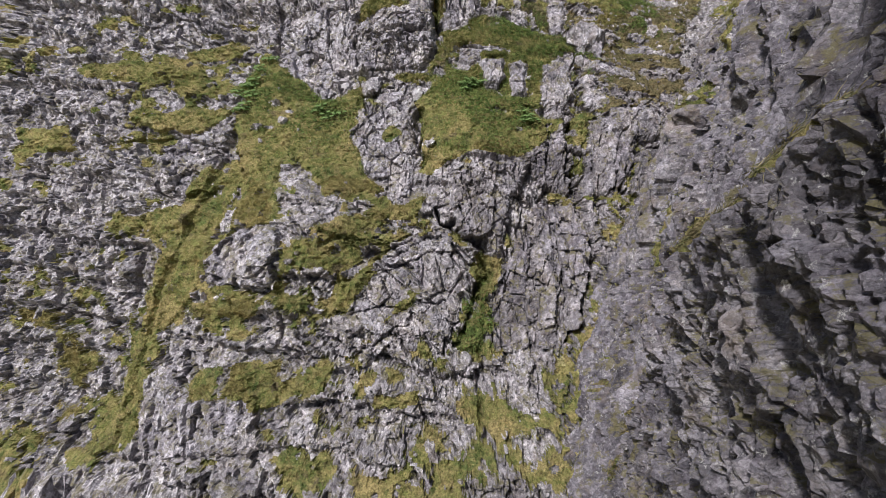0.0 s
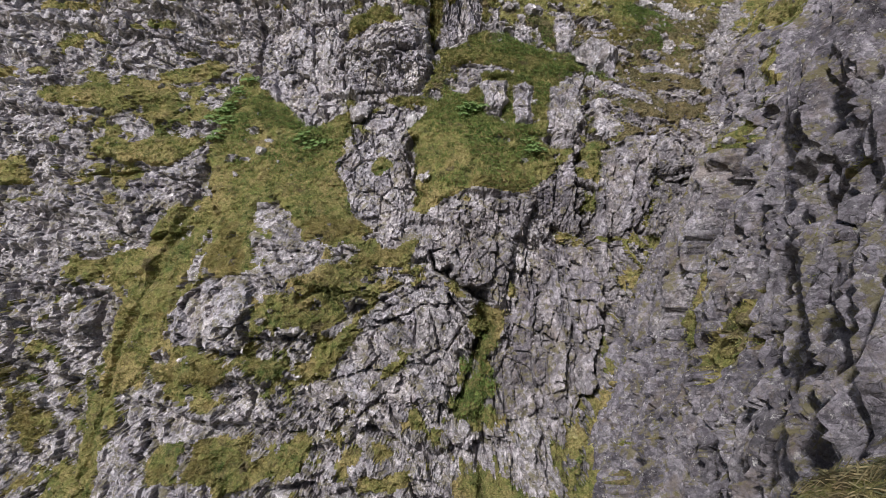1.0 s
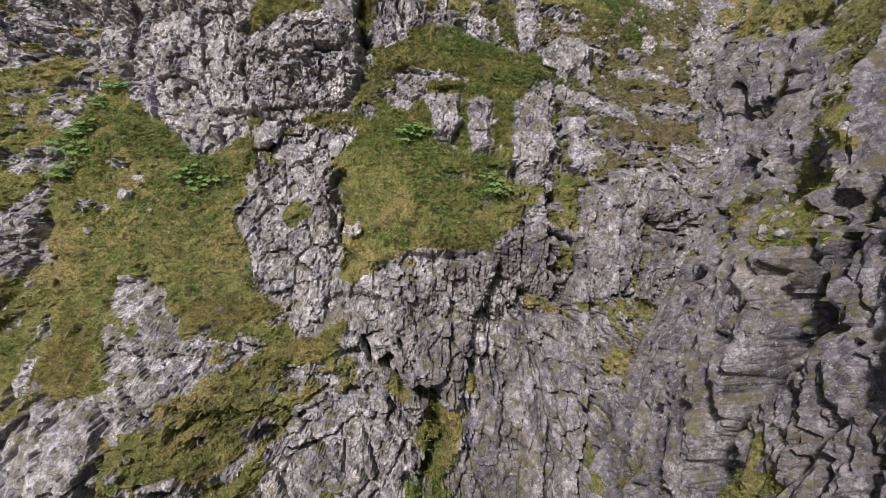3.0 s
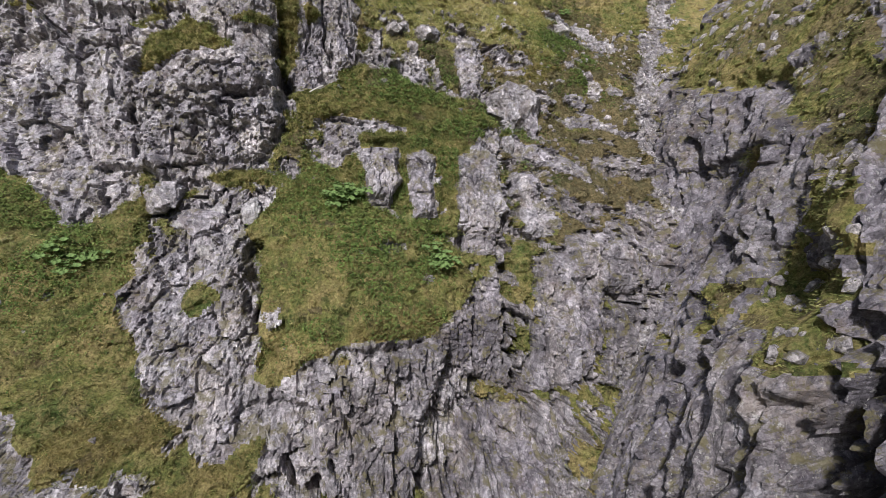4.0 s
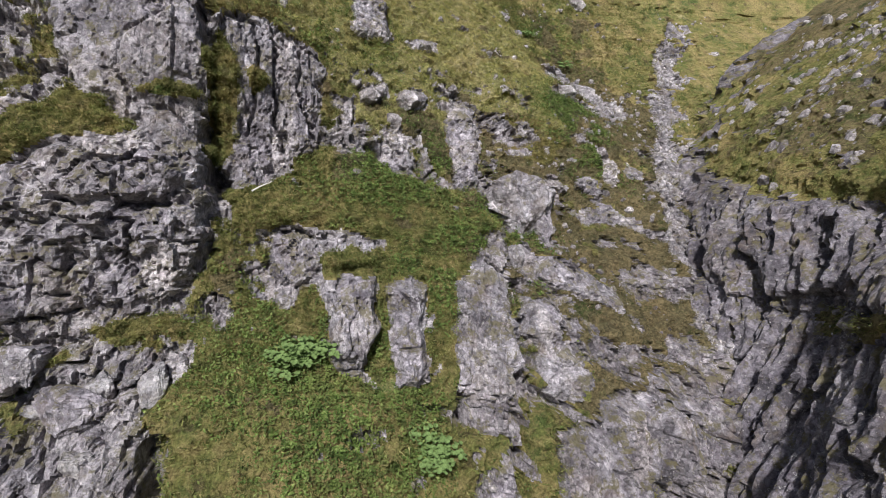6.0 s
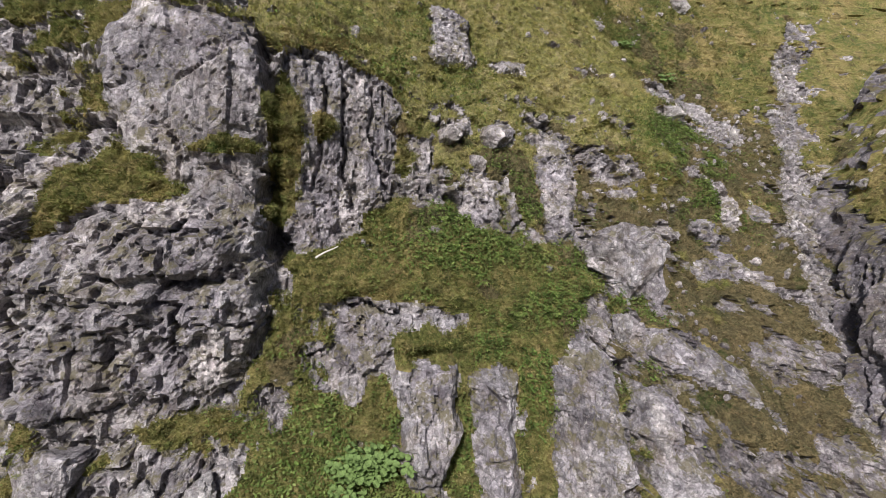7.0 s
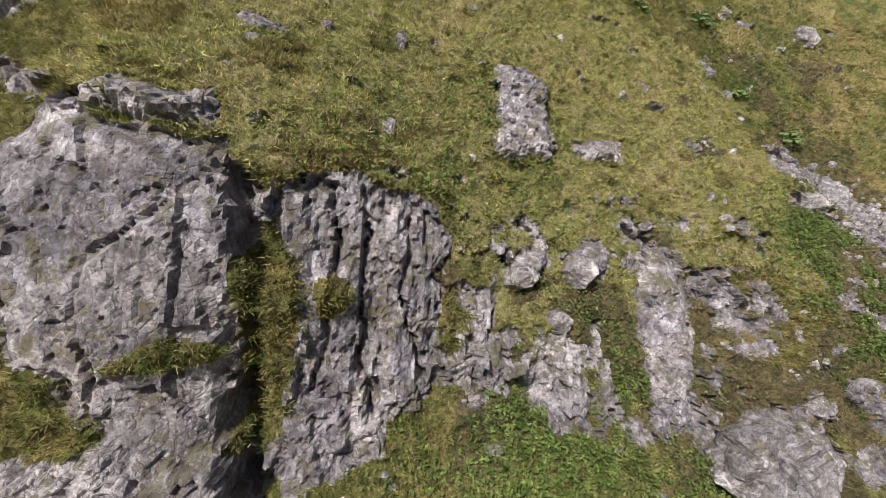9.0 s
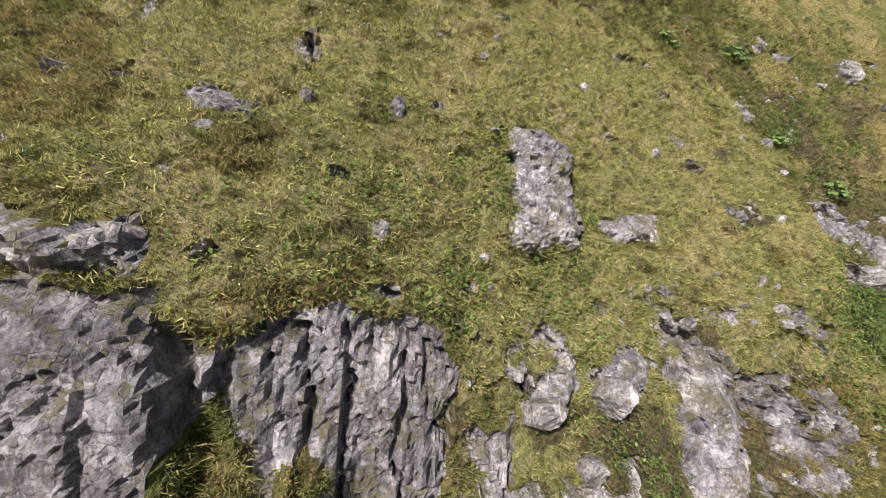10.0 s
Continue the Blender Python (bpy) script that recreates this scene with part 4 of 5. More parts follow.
groove_wall([(28.0, 7.9), (28.0, 6.3)], w=0.22, deep=0.8)
groove_wall([(34.1, 15.3), (33.8, 13.0)], w=0.22, deep=0.8)
groove_wall([(37.0, 14.5), (36.2, 12.5), (35.4, 11.9)], w=0.22, deep=0.8)
groove_wall([(27.4, 11.5), (27.2, 10.0), (27.2, 9.0)], w=0.22, deep=0.8)
groove_wall([(28.6, 11.4), (28.1, 9.9), (28.0, 8.6)], w=0.22, deep=0.8)
groove_wall([(28.9, 9.9), (28.4, 8.6)], w=0.22, deep=0.8)
groove_wall([(23.5, 6.8), (23.6, 7.4), (23.3, 8.0)], w=0.22, deep=0.8)


def finish(land, bias, lean_map, upright_map, amp=1.0, tall=3.2):
    """Rock relief, ledges, and turf on what leans back, away from the drawn patches."""
    a, b = land.a, land.b
    base = rock_relief(a, b, 8, 1.7, 1.3, 11)[0]
    slant = rock_relief(a, b, 36, 2.0, 1.1, 17)[0]
    upright = rock_relief(a, b, 4 if tall < 4 else -6, tall, 0.95, 19)[0]
    rel = base + (slant - base) * lean_map
    rel = rel + ((1.7 if tall < 4 else 0.35) * upright - rel) * upright_map
    ribs = 0.5 - np.abs(2 * vnoise((a + 0.6 * fbm(a / 1.5, b / 3, 21, 3)) / 1.0, b / 6 + 0.05 * a, 23))
    if tall > 4:
        slope = a - 0.28 * b + 0.5 * fbm(a / 1.2, b / 4, 25, 4)
        ribs = 0.9 * ribs + 0.6 * (0.5 - np.abs(2 * vnoise(slope / 0.55, b / 5, 27))) + 0.35 * (0.5 - np.abs(2 * vnoise(slope / 0.27, b / 3, 28)))
    saw = (b + 0.12 * a + 0.9 * fbm(a / 3, b / 3, 71, 3)) / 2.1
    saw = saw - np.floor(saw)
    rel = rel + 0.55 * (1 - upright_map) * np.where(saw < 0.8, 0.5 - saw, 0.5 - 0.8 + (saw - 0.8) * 4)
    # open seams: long, narrow and deep
    seams = 0
    for k, (lean, wide, long, deep, thin) in enumerate(((2, 1.3, 6.0, 1.0, 0.05), (-7, 0.7, 3.0, 0.5, 0.07))):
        x, y = turned(a + 0.5 * fbm(a / 1.3, b / 1.8, 31 + k, 4), b, lean)
        seams = seams + upright_map * deep * (1 - smooth(0.2 * thin, thin, np.abs(vnoise(x / wide, y / long, 35 + k))))
    for k, (lean, wide, long, deep, thin) in enumerate(((40, 1.2, 4.0, 0.6, 0.045), (80, 0.9, 4.0, 0.5, 0.05), (12, 1.5, 4.0, 0.6, 0.04))):
        x, y = turned(a + 0.5 * fbm(a / 1.3, b / 1.8, 41 + k, 4), b, lean)
        seams = seams + (1 - upright_map) * deep * (1 - smooth(0.2 * thin, thin, np.abs(vnoise(x / wide, y / long, 45 + k)))) * smooth(-0.1, 0.15, fbm(a / 3, b / 3, 51 + k, 3))
    rel = rel * (1 + 0.5 * smooth(4, -2, b)) + 1.3 * upright_map * ribs
    rel = amp * np.where(land.own_relief, land.relief + 0.7 * upright_map * ribs, rel) * (1 - 0.6 * land.stone) - np.where(land.own_relief, 0.12 + 0.35 * upright_map, 0.30 + 0.2 * upright_map) * seams * (1 - land.stone)
    db = np.gradient(land.b1)[:, None]
    back = -np.gradient(rel, axis=0) / db
    k = max(1, int(0.35 / np.median(np.diff(land.b1))))
    back = np.cumsum(back, 0)
    back[k:-k] = (back[2 * k:] - back[:-2 * k]) / (2 * k)
    auto = bias + 0.42 * fbm(a / 2.4, b / 1.8, 77, 5) + 0.30 * fbm(a / 0.8, b / 0.55, 78, 4) + 0.14 * np.clip(back, -1.5, 1.5)
    auto = smooth(-0.04, 0.04, auto - 0.42 * land.rock) * (1 - land.stone)
    t = np.maximum(land.turf, auto)
    t = t * (1 - smooth(0, 0.05, fbm(a / 1.0, b / 0.65, 131, 5) - 0.50 + 0.40 * land.punch))
    t = np.where(land.stone > 0.5, np.minimum(t, 1 - land.stone), t)
    lumps = 0.30 * fbm(a / 1.5, b / 1.1, 91, 5) + 0.20 * fbm(a / 0.5, b / 0.36, 93, 4) + 0.20 * (0.5 - np.abs(2 * vnoise(a / 0.34, b / 0.28, 94))) + 0.10 * vnoise(a / 0.16, b / 0.14, 96)
    land.off = land.off - land.out - (rel * (1 - t) + (lumps + 0.12) * t)
    land.turf = t
    return land


def bell(land, u, v, ru, rv):
    return np.exp(-((land.a - u) / ru) ** 2 - ((land.b - v) / rv) ** 2)


hill_bias = -0.10 + 0.42 * smooth(19.5, 23, hill.b) * smooth(-7, -3, hill.a) + 0.05 * (1 - smooth(-8, 2, hill.b)) * smooth(-10, 0, hill.a)
hill_bias += 0.05 * bell(hill, 13, 15, 4, 4) + 0.30 * bell(hill, 6.5, 18.7, 2.6, 2.2) - 0.04 * (1 - smooth(-14, -9, hill.a)) + 0.14 * smooth(12, 15, hill.a) * smooth(17, 20, hill.b)
hill_bias += 0.25 * bell(hill, 11, 18.3, 3, 2.4)
hill.punch = 0.1 + 0.6 * np.clip(bell(hill, 13.5, 13.5, 4, 6) + bell(hill, 11, 18, 3, 3) + bell(hill, 18, 17, 4, 7), 0, 1)
slant_map = smooth(6, 2, hill.b) * (1 - smooth(0, 3, hill.a)) * smooth(-12, -8, hill.a)
finish(hill, hill_bias, slant_map, smooth(4, 7, hill.a) * smooth(11, 9, hill.b))
wall_bias = -0.30 + 0.30 * smooth(13, 19, wall.b) * smooth(24, 30, wall.a)
finish(wall, wall_bias, 0.0 * wall.a, 1.0 + 0.0 * wall.a, 0.9, 6.0)
straw = np.clip(0.8 * bell(hill, 1, 24.5, 4, 3) + bell(hill, 9, 25, 6, 5.5) * 1.6 + bell(hill, -1, 26, 3, 3) + bell(hill, 13, 20.5, 3, 3), 0, 1) + 0.9 * fbm(hill.a / 1.6, hill.b / 1.2, 95, 6)
heath = np.clip(0.8 * bell(hill, 10.5, 18.5, 2.5, 2) + 0.8 * bell(hill, 19.5, 24.5, 3, 5) + bell(hill, 13.5, 14, 4, 5) * 1.5 + bell(hill, 19, 18, 4, 6) + 0.7 * bell(hill, 5.5, 18.8, 3.5, 1.8), 0, 1) + 0.9 * fbm(hill.a / 1.4, hill.b / 1.0, 97, 6)
# 0 grass, 1 pale straw grass, 2 brown heath, 3 dry ochre grass
sward = np.where(hill.dry + 1.1 * fbm(hill.a / 0.7, hill.b / 0.5, 99, 5) > 0.62, 3, np.where(heath > 0.5, 2, np.where(straw > 0.5, 1, 0)))


def mesh_from(name, verts, quads, mats, which=None, soft=False):
    used, inv = np.unique(quads, return_inverse=True)
    quads = inv.reshape(quads.shape).astype(np.int32)
    me = bpy.data.meshes.new(name)
    me.vertices.add(len(used))
    me.vertices.foreach_set("co", np.ascontiguousarray(verts[used], np.float32).reshape(-1))
    me.loops.add(quads.size)
    me.loops.foreach_set("vertex_index", quads.reshape(-1))
    me.polygons.add(len(quads))
    me.polygons.foreach_set("loop_start", np.arange(0, quads.size, quads.shape[1], dtype=np.int32))
    for m in mats:
        me.materials.append(m)
    if which is not None:
        me.polygons.foreach_set("material_index", np.ascontiguousarray(which, np.int32))
    me.polygons.foreach_set("use_smooth", np.full(len(quads), soft))
    me.update(calc_edges=True)
    return me


LABELS = {
    "finger": ("rock_finger", "pale upright rock finger above the green meadow", "rock"),
    "cap": ("rock_outcrop", "broken grey rocks capped with turf", "rock"),
    "rib": ("rock_rib", "small upright rock rib in brown grass", "rock"),
    "slab_r": ("rock_slab", "dark tilted rock slab in the grass slope", "rock"),
    "slab_p": ("rock_outcrop", "pale shattered rock outcrop in brown mountain grass", "rock"),
    "buttress": ("rock_buttress", "massive grey rock buttress with cracked upright face", "rock"),
    "capstone": ("rock_slab", "dark weathered rock slab lying on the buttress", "rock"),
    "pillars": ("rock_pillar", "slender grey rock columns split by upright cracks", "rock"),
    "block": ("crag", "overhanging layered grey rock block below the grass shelf", "rock"),
    "pale_rib": ("rock_rib", "pale shattered rock rib standing out of the grass", "rock"),
    "slab_a": ("rock_slab", "pale cracked rock slab bulging above a dry ledge", "rock"),
    "rib_a": ("rock_rib", "pale rock rib beside the green meadow patch", "rock"),
    "toe": ("rock_buttress", "tapering grey rock toe reaching into the grass basin", "rock"),
    "toe_right": ("crag", "fractured grey rock face with dark seams", "rock"),
    "gully_face": ("crag", "purple-grey rock face split by upright seams, coloured as in shade", "rock"),
    "brow": ("crag", "overhanging rock brow above the dark chimney", "rock"),
    "face": ("crag", "smooth bulging grey rock face with curved cracks", "rock"),
    "diag_face": ("crag", "slanting layered rock face crossed by grassy ledges", "rock"),
    "left_step": ("rock_step", "blocky grey rock step beside the grass basin", "rock"),
    "ribbed": ("crag", "rock face of thin upright ribs above the gully", "rock"),
    "low_tower": ("rock_tower", "blocky grey rock towers at the foot of the cliff", "rock"),
    "diamond_rim": ("rock_rib", "pale rock rib edging the green meadow patch", "rock"),
    "spur_rocks": ("rock_outcrop", "rounded grey outcrop on the far side of the gully", "rock"),
    "w_slab": ("rock_slab", "long smooth grey slab slanting up the gully wall", "rock"),
    "w_ribs": ("crag", "ribbed rock face with grass in its cracks, coloured as in shade", "rock"),
    "w_tower": ("rock_tower", "grey rock tower on the grassy spur", "rock"),
}


def patches(key, small=60):
    """Number the connected patches of equal key; small ones join a neighbour."""
    rows, cols = np.where(key > -1e8)
    box = (slice(rows.min(), rows.max() + 1), slice(cols.min(), cols.max() + 1))
    k = np.pad(key[box], 1, constant_values=-2e9)
    lab = np.arange(k.size).reshape(k.shape)
    shifts = ((0, 1), (0, -1), (1, 1), (1, -1))
    for _ in range(90):
        old = lab
        for ax, st in shifts:
            lab = np.where(k == np.roll(k, st, ax), np.minimum(lab, np.roll(lab, st, ax)), lab)
        if (lab == old).all():
            break
    valid = k > -1e8
    for _ in range(40):
        _, inv, count = np.unique(lab, return_inverse=True, return_counts=True)
        tiny = (count[inv].reshape(lab.shape) < small) & valid
        if not tiny.any():
            break
        for ax, st in shifts:
            ok = tiny & np.roll(valid & ~tiny, st, ax)
            lab = np.where(ok, np.roll(lab, st, ax), lab)
            tiny = tiny & ~ok
    full = np.zeros(key.shape, np.int64)
    full[box] = lab[1:-1, 1:-1]
    return full.reshape(-1)


# crags on the right side whose shade is painted by the darker rock
SHADED_CRAGS = ("ribbed", "face", "brow", "diamond_rim", "gully_face")


def build(land, place, flip, mat, first, label, kinds=None, dark=None):
    """Meshes: the open ground, and each crag as a thing whose jointed blocks are its parts."""
    nb, na = land.a.shape
    idx = np.arange(na * nb).reshape(nb, na)
    q = np.stack([idx[:-1, :-1], idx[:-1, 1:], idx[1:, 1:], idx[1:, :-1]], -1).reshape(-1, 4)
    if flip:
        q = q[:, ::-1]
    pts = place(land).reshape(-1, 3)
    mean = lambda f: (0.25 * (f[:-1, :-1] + f[1:, :-1] + f[:-1, 1:] + f[1:, 1:])).reshape(-1)
    t = mean(land.turf)
    dark = land.stone if dark is None else dark
    owner = land.owner[:-1, :-1].reshape(-1)
    cell = land.cell[:-1, :-1].reshape(-1)
    main = owner == 0
    if main.any():
        green = np.array([1, 3, 4, 5])[kinds[:-1, :-1].reshape(-1)] if kinds is not None else 4
        mats = [mat, turf_mat, shaded_gully_mat, straw_mat, heath_mat, dry_mat]
        tagged(new(first, mesh_from(first, pts, q[main], mats, np.where(t > 0.5, green, np.where(mean(land.stone) + mean(dark) > 0.5, 2, 0))[main])), *label, kind="structure")
    for i, n in enumerate(land.names):
        if i and (owner == i).any():
            s = owner == i
            name, text, cat = LABELS[n]
            crag_ob = tagged(new(name), text, cat)
            inv = patches(np.where(land.owner[:-1, :-1] == i, land.cell[:-1, :-1], -1e9))[s]
            for k in np.unique(inv):
                block = new("rock_block", mesh_from("rock_block", pts, q[s][inv == k], [shaded_gully_mat if n in SHADED_CRAGS else mat, turf_mat], (t > 0.5)[s][inv == k]))
                block.parent = crag_ob


# the last mask swaps in darker rock to paint shade on the right side
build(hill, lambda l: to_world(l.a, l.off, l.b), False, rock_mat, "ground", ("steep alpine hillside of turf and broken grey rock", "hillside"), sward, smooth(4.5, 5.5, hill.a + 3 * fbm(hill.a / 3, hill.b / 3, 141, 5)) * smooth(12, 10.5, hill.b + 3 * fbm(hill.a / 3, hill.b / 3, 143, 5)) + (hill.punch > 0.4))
# the wall's shade is in its darker rock colour
build(wall, lambda l: to_world(l.off, l.a, l.b), True, shaded_rock_mat, "cliff", ("jointed rock wall across the gully, shade painted into its colour", "cliff"), np.where(fbm(wall.a / 3, wall.b / 2.5, 83, 4) + 0.04 * smooth(10, 18, wall.b) > 0.02, 0, 2))

# ---- the near crag beside the start of the way, and the valley below ----
def crag_lie(d, v):
    top = np.interp(d, [2, 5, 6.5, 9.2, 12.8, 16], [1.9, 1.3, 0.6, -0.4, -4.4, -8.0])
    over = np.maximum(v - top, 0)
    back = np.maximum(d - 9.3 - 1.0 * np.maximum(-0.75 - v, 0), 0)
    return 3.65 + 0.09 * (d - 6) - 0.03 * np.minimum(v, 0) + 1.2 * over + 3.0 * np.maximum(v - 1.3, 0) + 2.0 * back


near = Land(axis(1.0, (14.5, 0.045)), axis(-16, (-7, 0.15), (4, 0.045)), crag_lie)
top_line = np.interp(near.a, [2, 5, 6.5, 9.2, 12.8, 16], [1.9, 1.3, 0.6, -0.4, -4.4, -8.0])
near.turf = smooth(-0.05, 0.25, near.b - top_line + 0.5 * fbm(near.a / 0.9, near.b / 0.7, 301, 4)) * smooth(0.15, -0.05, near.b - top_line - 0.5 + 0.5 * fbm(near.a / 0.8, near.b / 0.7, 307, 4))
near.relief, near.cell = rock_relief(near.a, near.b, -25, 1.5, 0.75, 311)
near.own_relief[:] = True
finish(near, -0.9 + 0 * near.a, 0.0 * near.a, 0.0 * near.a)
LABELS["near"] = ("rock_crag", "angular rock crag with a grassy crest, coloured as in shade", "rock")
near.names.append("near")
near.owner[:] = 1
# the near crag takes the wall's darkened colour, shade painted in
build(near, lambda l: to_world(l.off, l.a, l.b), True, shaded_rock_mat, "", ("", ""))

n = 60
gx, gy = np.meshgrid(np.linspace(-1, 1, n), np.linspace(-1, 1, n))
gx, gy = np.sign(gx) * gx ** 2 * 2500, np.sign(gy) * gy ** 2 * 2500
gz = -34 + 0.5 * np.clip(gy - 25, 0, 900) - 0.2 * np.clip(-gy, 0, 160) + 40 * fbm(gx / 400, gy / 400, 401, 4) * smooth(150, 700, np.hypot(gx, gy))
idx = np.arange(n * n).reshape(n, n)
q = np.stack([idx[:-1, :-1], idx[:-1, 1:], idx[1:, 1:], idx[1:, :-1]], -1).reshape(-1, 4)
tagged(new("valley_ground", mesh_from("valley_ground", np.stack([gx, gy, gz], -1).reshape(-1, 3), q, [turf_mat], soft=True)), "wide grassy valley floor and mountainside", "ground", kind="structure")


# ---- helpers for things that stand on the hillside ----
def hill_at(u, v):
    """The place on the hillside at (u, v), in the tilted axes."""
    i = np.clip(np.searchsorted(hill.a1, u), 1, len(hill.a1) - 1)
    j = np.clip(np.searchsorted(hill.b1, v), 1, len(hill.b1) - 1)
    return hill.off[j, i]


def part(name, bm, mat, parent, label=""):
    me = bpy.data.meshes.new(name)
    bm.to_mesh(me)
    bm.free()
    me.materials.append(mat)
    ob = new(name, me)
    ob.parent = parent
    return tagged(ob, label)


def chipped(bm_seed, w, h, deep, detail, cuts):
    """A broken stone: a ball cut by random planes, then roughened."""
    rng = np.random.default_rng(bm_seed)
    bm = bmesh.new()
    bmesh.ops.create_icosphere(bm, subdivisions=detail, radius=1.0)
    p = np.array([vert.co for vert in bm.verts])
    p = np.sign(p) * np.abs(p) ** 0.5
    for _ in range(cuts):
        nrm = rng.normal(size=3) * (1, 1, 0.8)
        nrm /= np.linalg.norm(nrm)
        over = np.maximum(p @ nrm - rng.uniform(0.62, 1.05), 0)
        p -= over[:, None] * nrm
    lim = np.abs(p).max(0)
    p /= lim
    q = p * (2.3, 2.3, 2.3) + bm_seed
    rough = 0.16 * fbm(q[:, 0] + q[:, 1], q[:, 2] - q[:, 1], bm_seed, 5)
    cr, g, _ = blocks(q[:, 0] * 0.8 + q[:, 1] * 0.5, q[:, 2] * 0.7, bm_seed + 3, 0.2, 0.2)
    p *= (1 + rough + 0.30 * cr - 0.09 * (1 - smooth(0, 0.08, g)))[:, None]
    h5, _, _ = blocks(q[:, 0] * 2.1 + q[:, 1], q[:, 2] * 1.7, bm_seed + 9, 0.6, 0.6)
    p *= (1 + 0.08 * h5)[:, None]
    p[:, :2] *= (1 + 0.12 * p[:, 2:])
    p *= (w / 2, deep / 2, h / 2)
    for vert, c in zip(bm.verts, p):
        vert.co = c
    return bm


STONE_LABELS = {"boulder": "angular grey boulder resting in steep grass", "pinnacle": "pale upright rock finger standing above the green meadow", "stone": "small pale stone lying in the grass"}


def stone_at(kind, u, v, w, h, mat, seed):
    deep = {"boulder": 0.9 * min(w, h) + 0.25, "pinnacle": 1.1 * w, "stone": 0.9 * min(w, h)}[kind]
    bm = chipped(seed * 7 + 5, w * 1.06, h * 1.06, deep, 5 if max(w, h) > 1.2 else 4 if max(w, h) > 0.5 else 3, 30)
    me = bpy.data.meshes.new(kind)
    bm.to_mesh(me)
    bm.free()
    me.materials.append(mat)
    ob = new(kind, me)
    d = hill_at(u, v) - deep * {"boulder": 0.14, "pinnacle": 0.12, "stone": 0.2}[kind]
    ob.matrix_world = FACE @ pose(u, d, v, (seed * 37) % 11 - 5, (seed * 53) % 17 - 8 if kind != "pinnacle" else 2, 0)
    return tagged(ob, STONE_LABELS[kind], "rock", "rocks on the hillside")


stone_at("boulder", 11.2, 15.7, 2.51, 2.69, rock_mat, 1)
stone_at("boulder", 11.6, 15.0, 0.90, 1.38, rock_mat, 2)
stone_at("stone", 10.1, 13.9, 0.42, 0.97, pale_mat, 3)
stone_at("stone", -1.2, 24.5, 0.53, 0.32, rock_mat, 4)
stone_at("stone", 2.0, 25.5, 0.37, 0.73, rock_mat, 5)
stone_at("stone", 1.8, 23.1, 0.34, 0.46, pale_mat, 6)
stone_at("stone", 3.1, 28.1, 0.38, 0.22, pale_mat, 7)
stone_at("stone", -1.3, 23.8, 0.19, 0.19, pale_mat, 8)
stone_at("stone", 22.0, 30.9, 1.00, 0.95, pale_mat, 9)
stone_at("boulder", 6.7, 20.1, 0.93, 0.81, rock_mat, 10)
stone_at("boulder", 5.0, 19.9, 0.84, 0.63, rock_mat, 11)
stone_at("boulder", 19.1, 10.6, 1.35, 0.88, pale_mat, 12)
stone_at("stone", 10.2, 13.8, 0.50, 0.90, pale_mat, 13)
stone_at("stone", 28.6, 21.0, 0.62, 0.54, pale_mat, 14)
stone_at("stone", -10.3, 8.3, 0.64, 0.70, pale_mat, 15)
stone_at("stone", -1.7, 10.4, 0.80, 1.03, pale_mat, 16)
stone_at("stone", -1.6, 10.5, 0.81, 1.17, pale_mat, 17)
stone_at("stone", -2.9, 10.5, 0.83, 1.01, pale_mat, 18)
stone_at("stone", -3.4, 10.1, 0.78, 0.78, pale_mat, 19)
stone_at("stone", -4.1, 10.0, 1.04, 0.59, pale_mat, 20)
stone_at("stone", -3.1, 9.0, 0.75, 0.89, pale_mat, 21)
stone_at("boulder", -4.6, 11.2, 1.07, 1.00, rock_mat, 22)
stone_at("stone", 5.9, 19.0, 0.59, 0.59, rock_mat, 23)
stone_at("stone", 9.3, 21.3, 0.39, 0.32, pale_mat, 24)
stone_at("stone", 16.8, 22.5, 1.26, 0.84, pale_mat, 25)
stone_at("stone", 19.1, 23.0, 1.33, 1.33, pale_mat, 26)
stone_at("stone", 21.9, 30.9, 1.28, 0.99, pale_mat, 27)
stone_at("stone", 10.3, 0.3, 1.25, 0.65, pale_mat, 28)
stone_at("stone", 1.4, -6.1, 0.70, 0.88, pale_mat, 29)
stone_at("boulder", -3.3, 10.1, 1.71, 1.14, rock_mat, 30)
stone_at("boulder", -4.9, 11.0, 1.16, 0.99, rock_mat, 31)
stone_at("boulder", 10.9, 16.1, 2.69, 2.15, rock_mat, 32)
stone_at("stone", 15.6, 26.8, 0.73, 0.48, rock_mat, 33)
stone_at("stone", 21.9, 30.8, 1.00, 0.94, pale_mat, 34)
PLANTS = [(-12.6, 13.7), (-12.8, 12.6), (-12.9, 11.6), (-13.4, 11.1), (-13.7, 10.3), (-13.0, 9.5), (-13.5, 9.1), (-12.7, 10.1), (-8.0, 9.4), (-7.2, 8.9), (-7.5, 8.5), (1.9, 11.1), (2.5, 11.2), (5.6, 8.6), (2.0, 11.4), (1.6, 11.2), (2.3, 11.0), (5.7, 8.6), (5.7, 8.3), (12.7, 30.6), (16.0, 31.0), (16.2, 26.9), (16.4, 30.6), (19.3, 25.5)]
STICK = [(0.77, 15.93), (1.39, 16.28)]



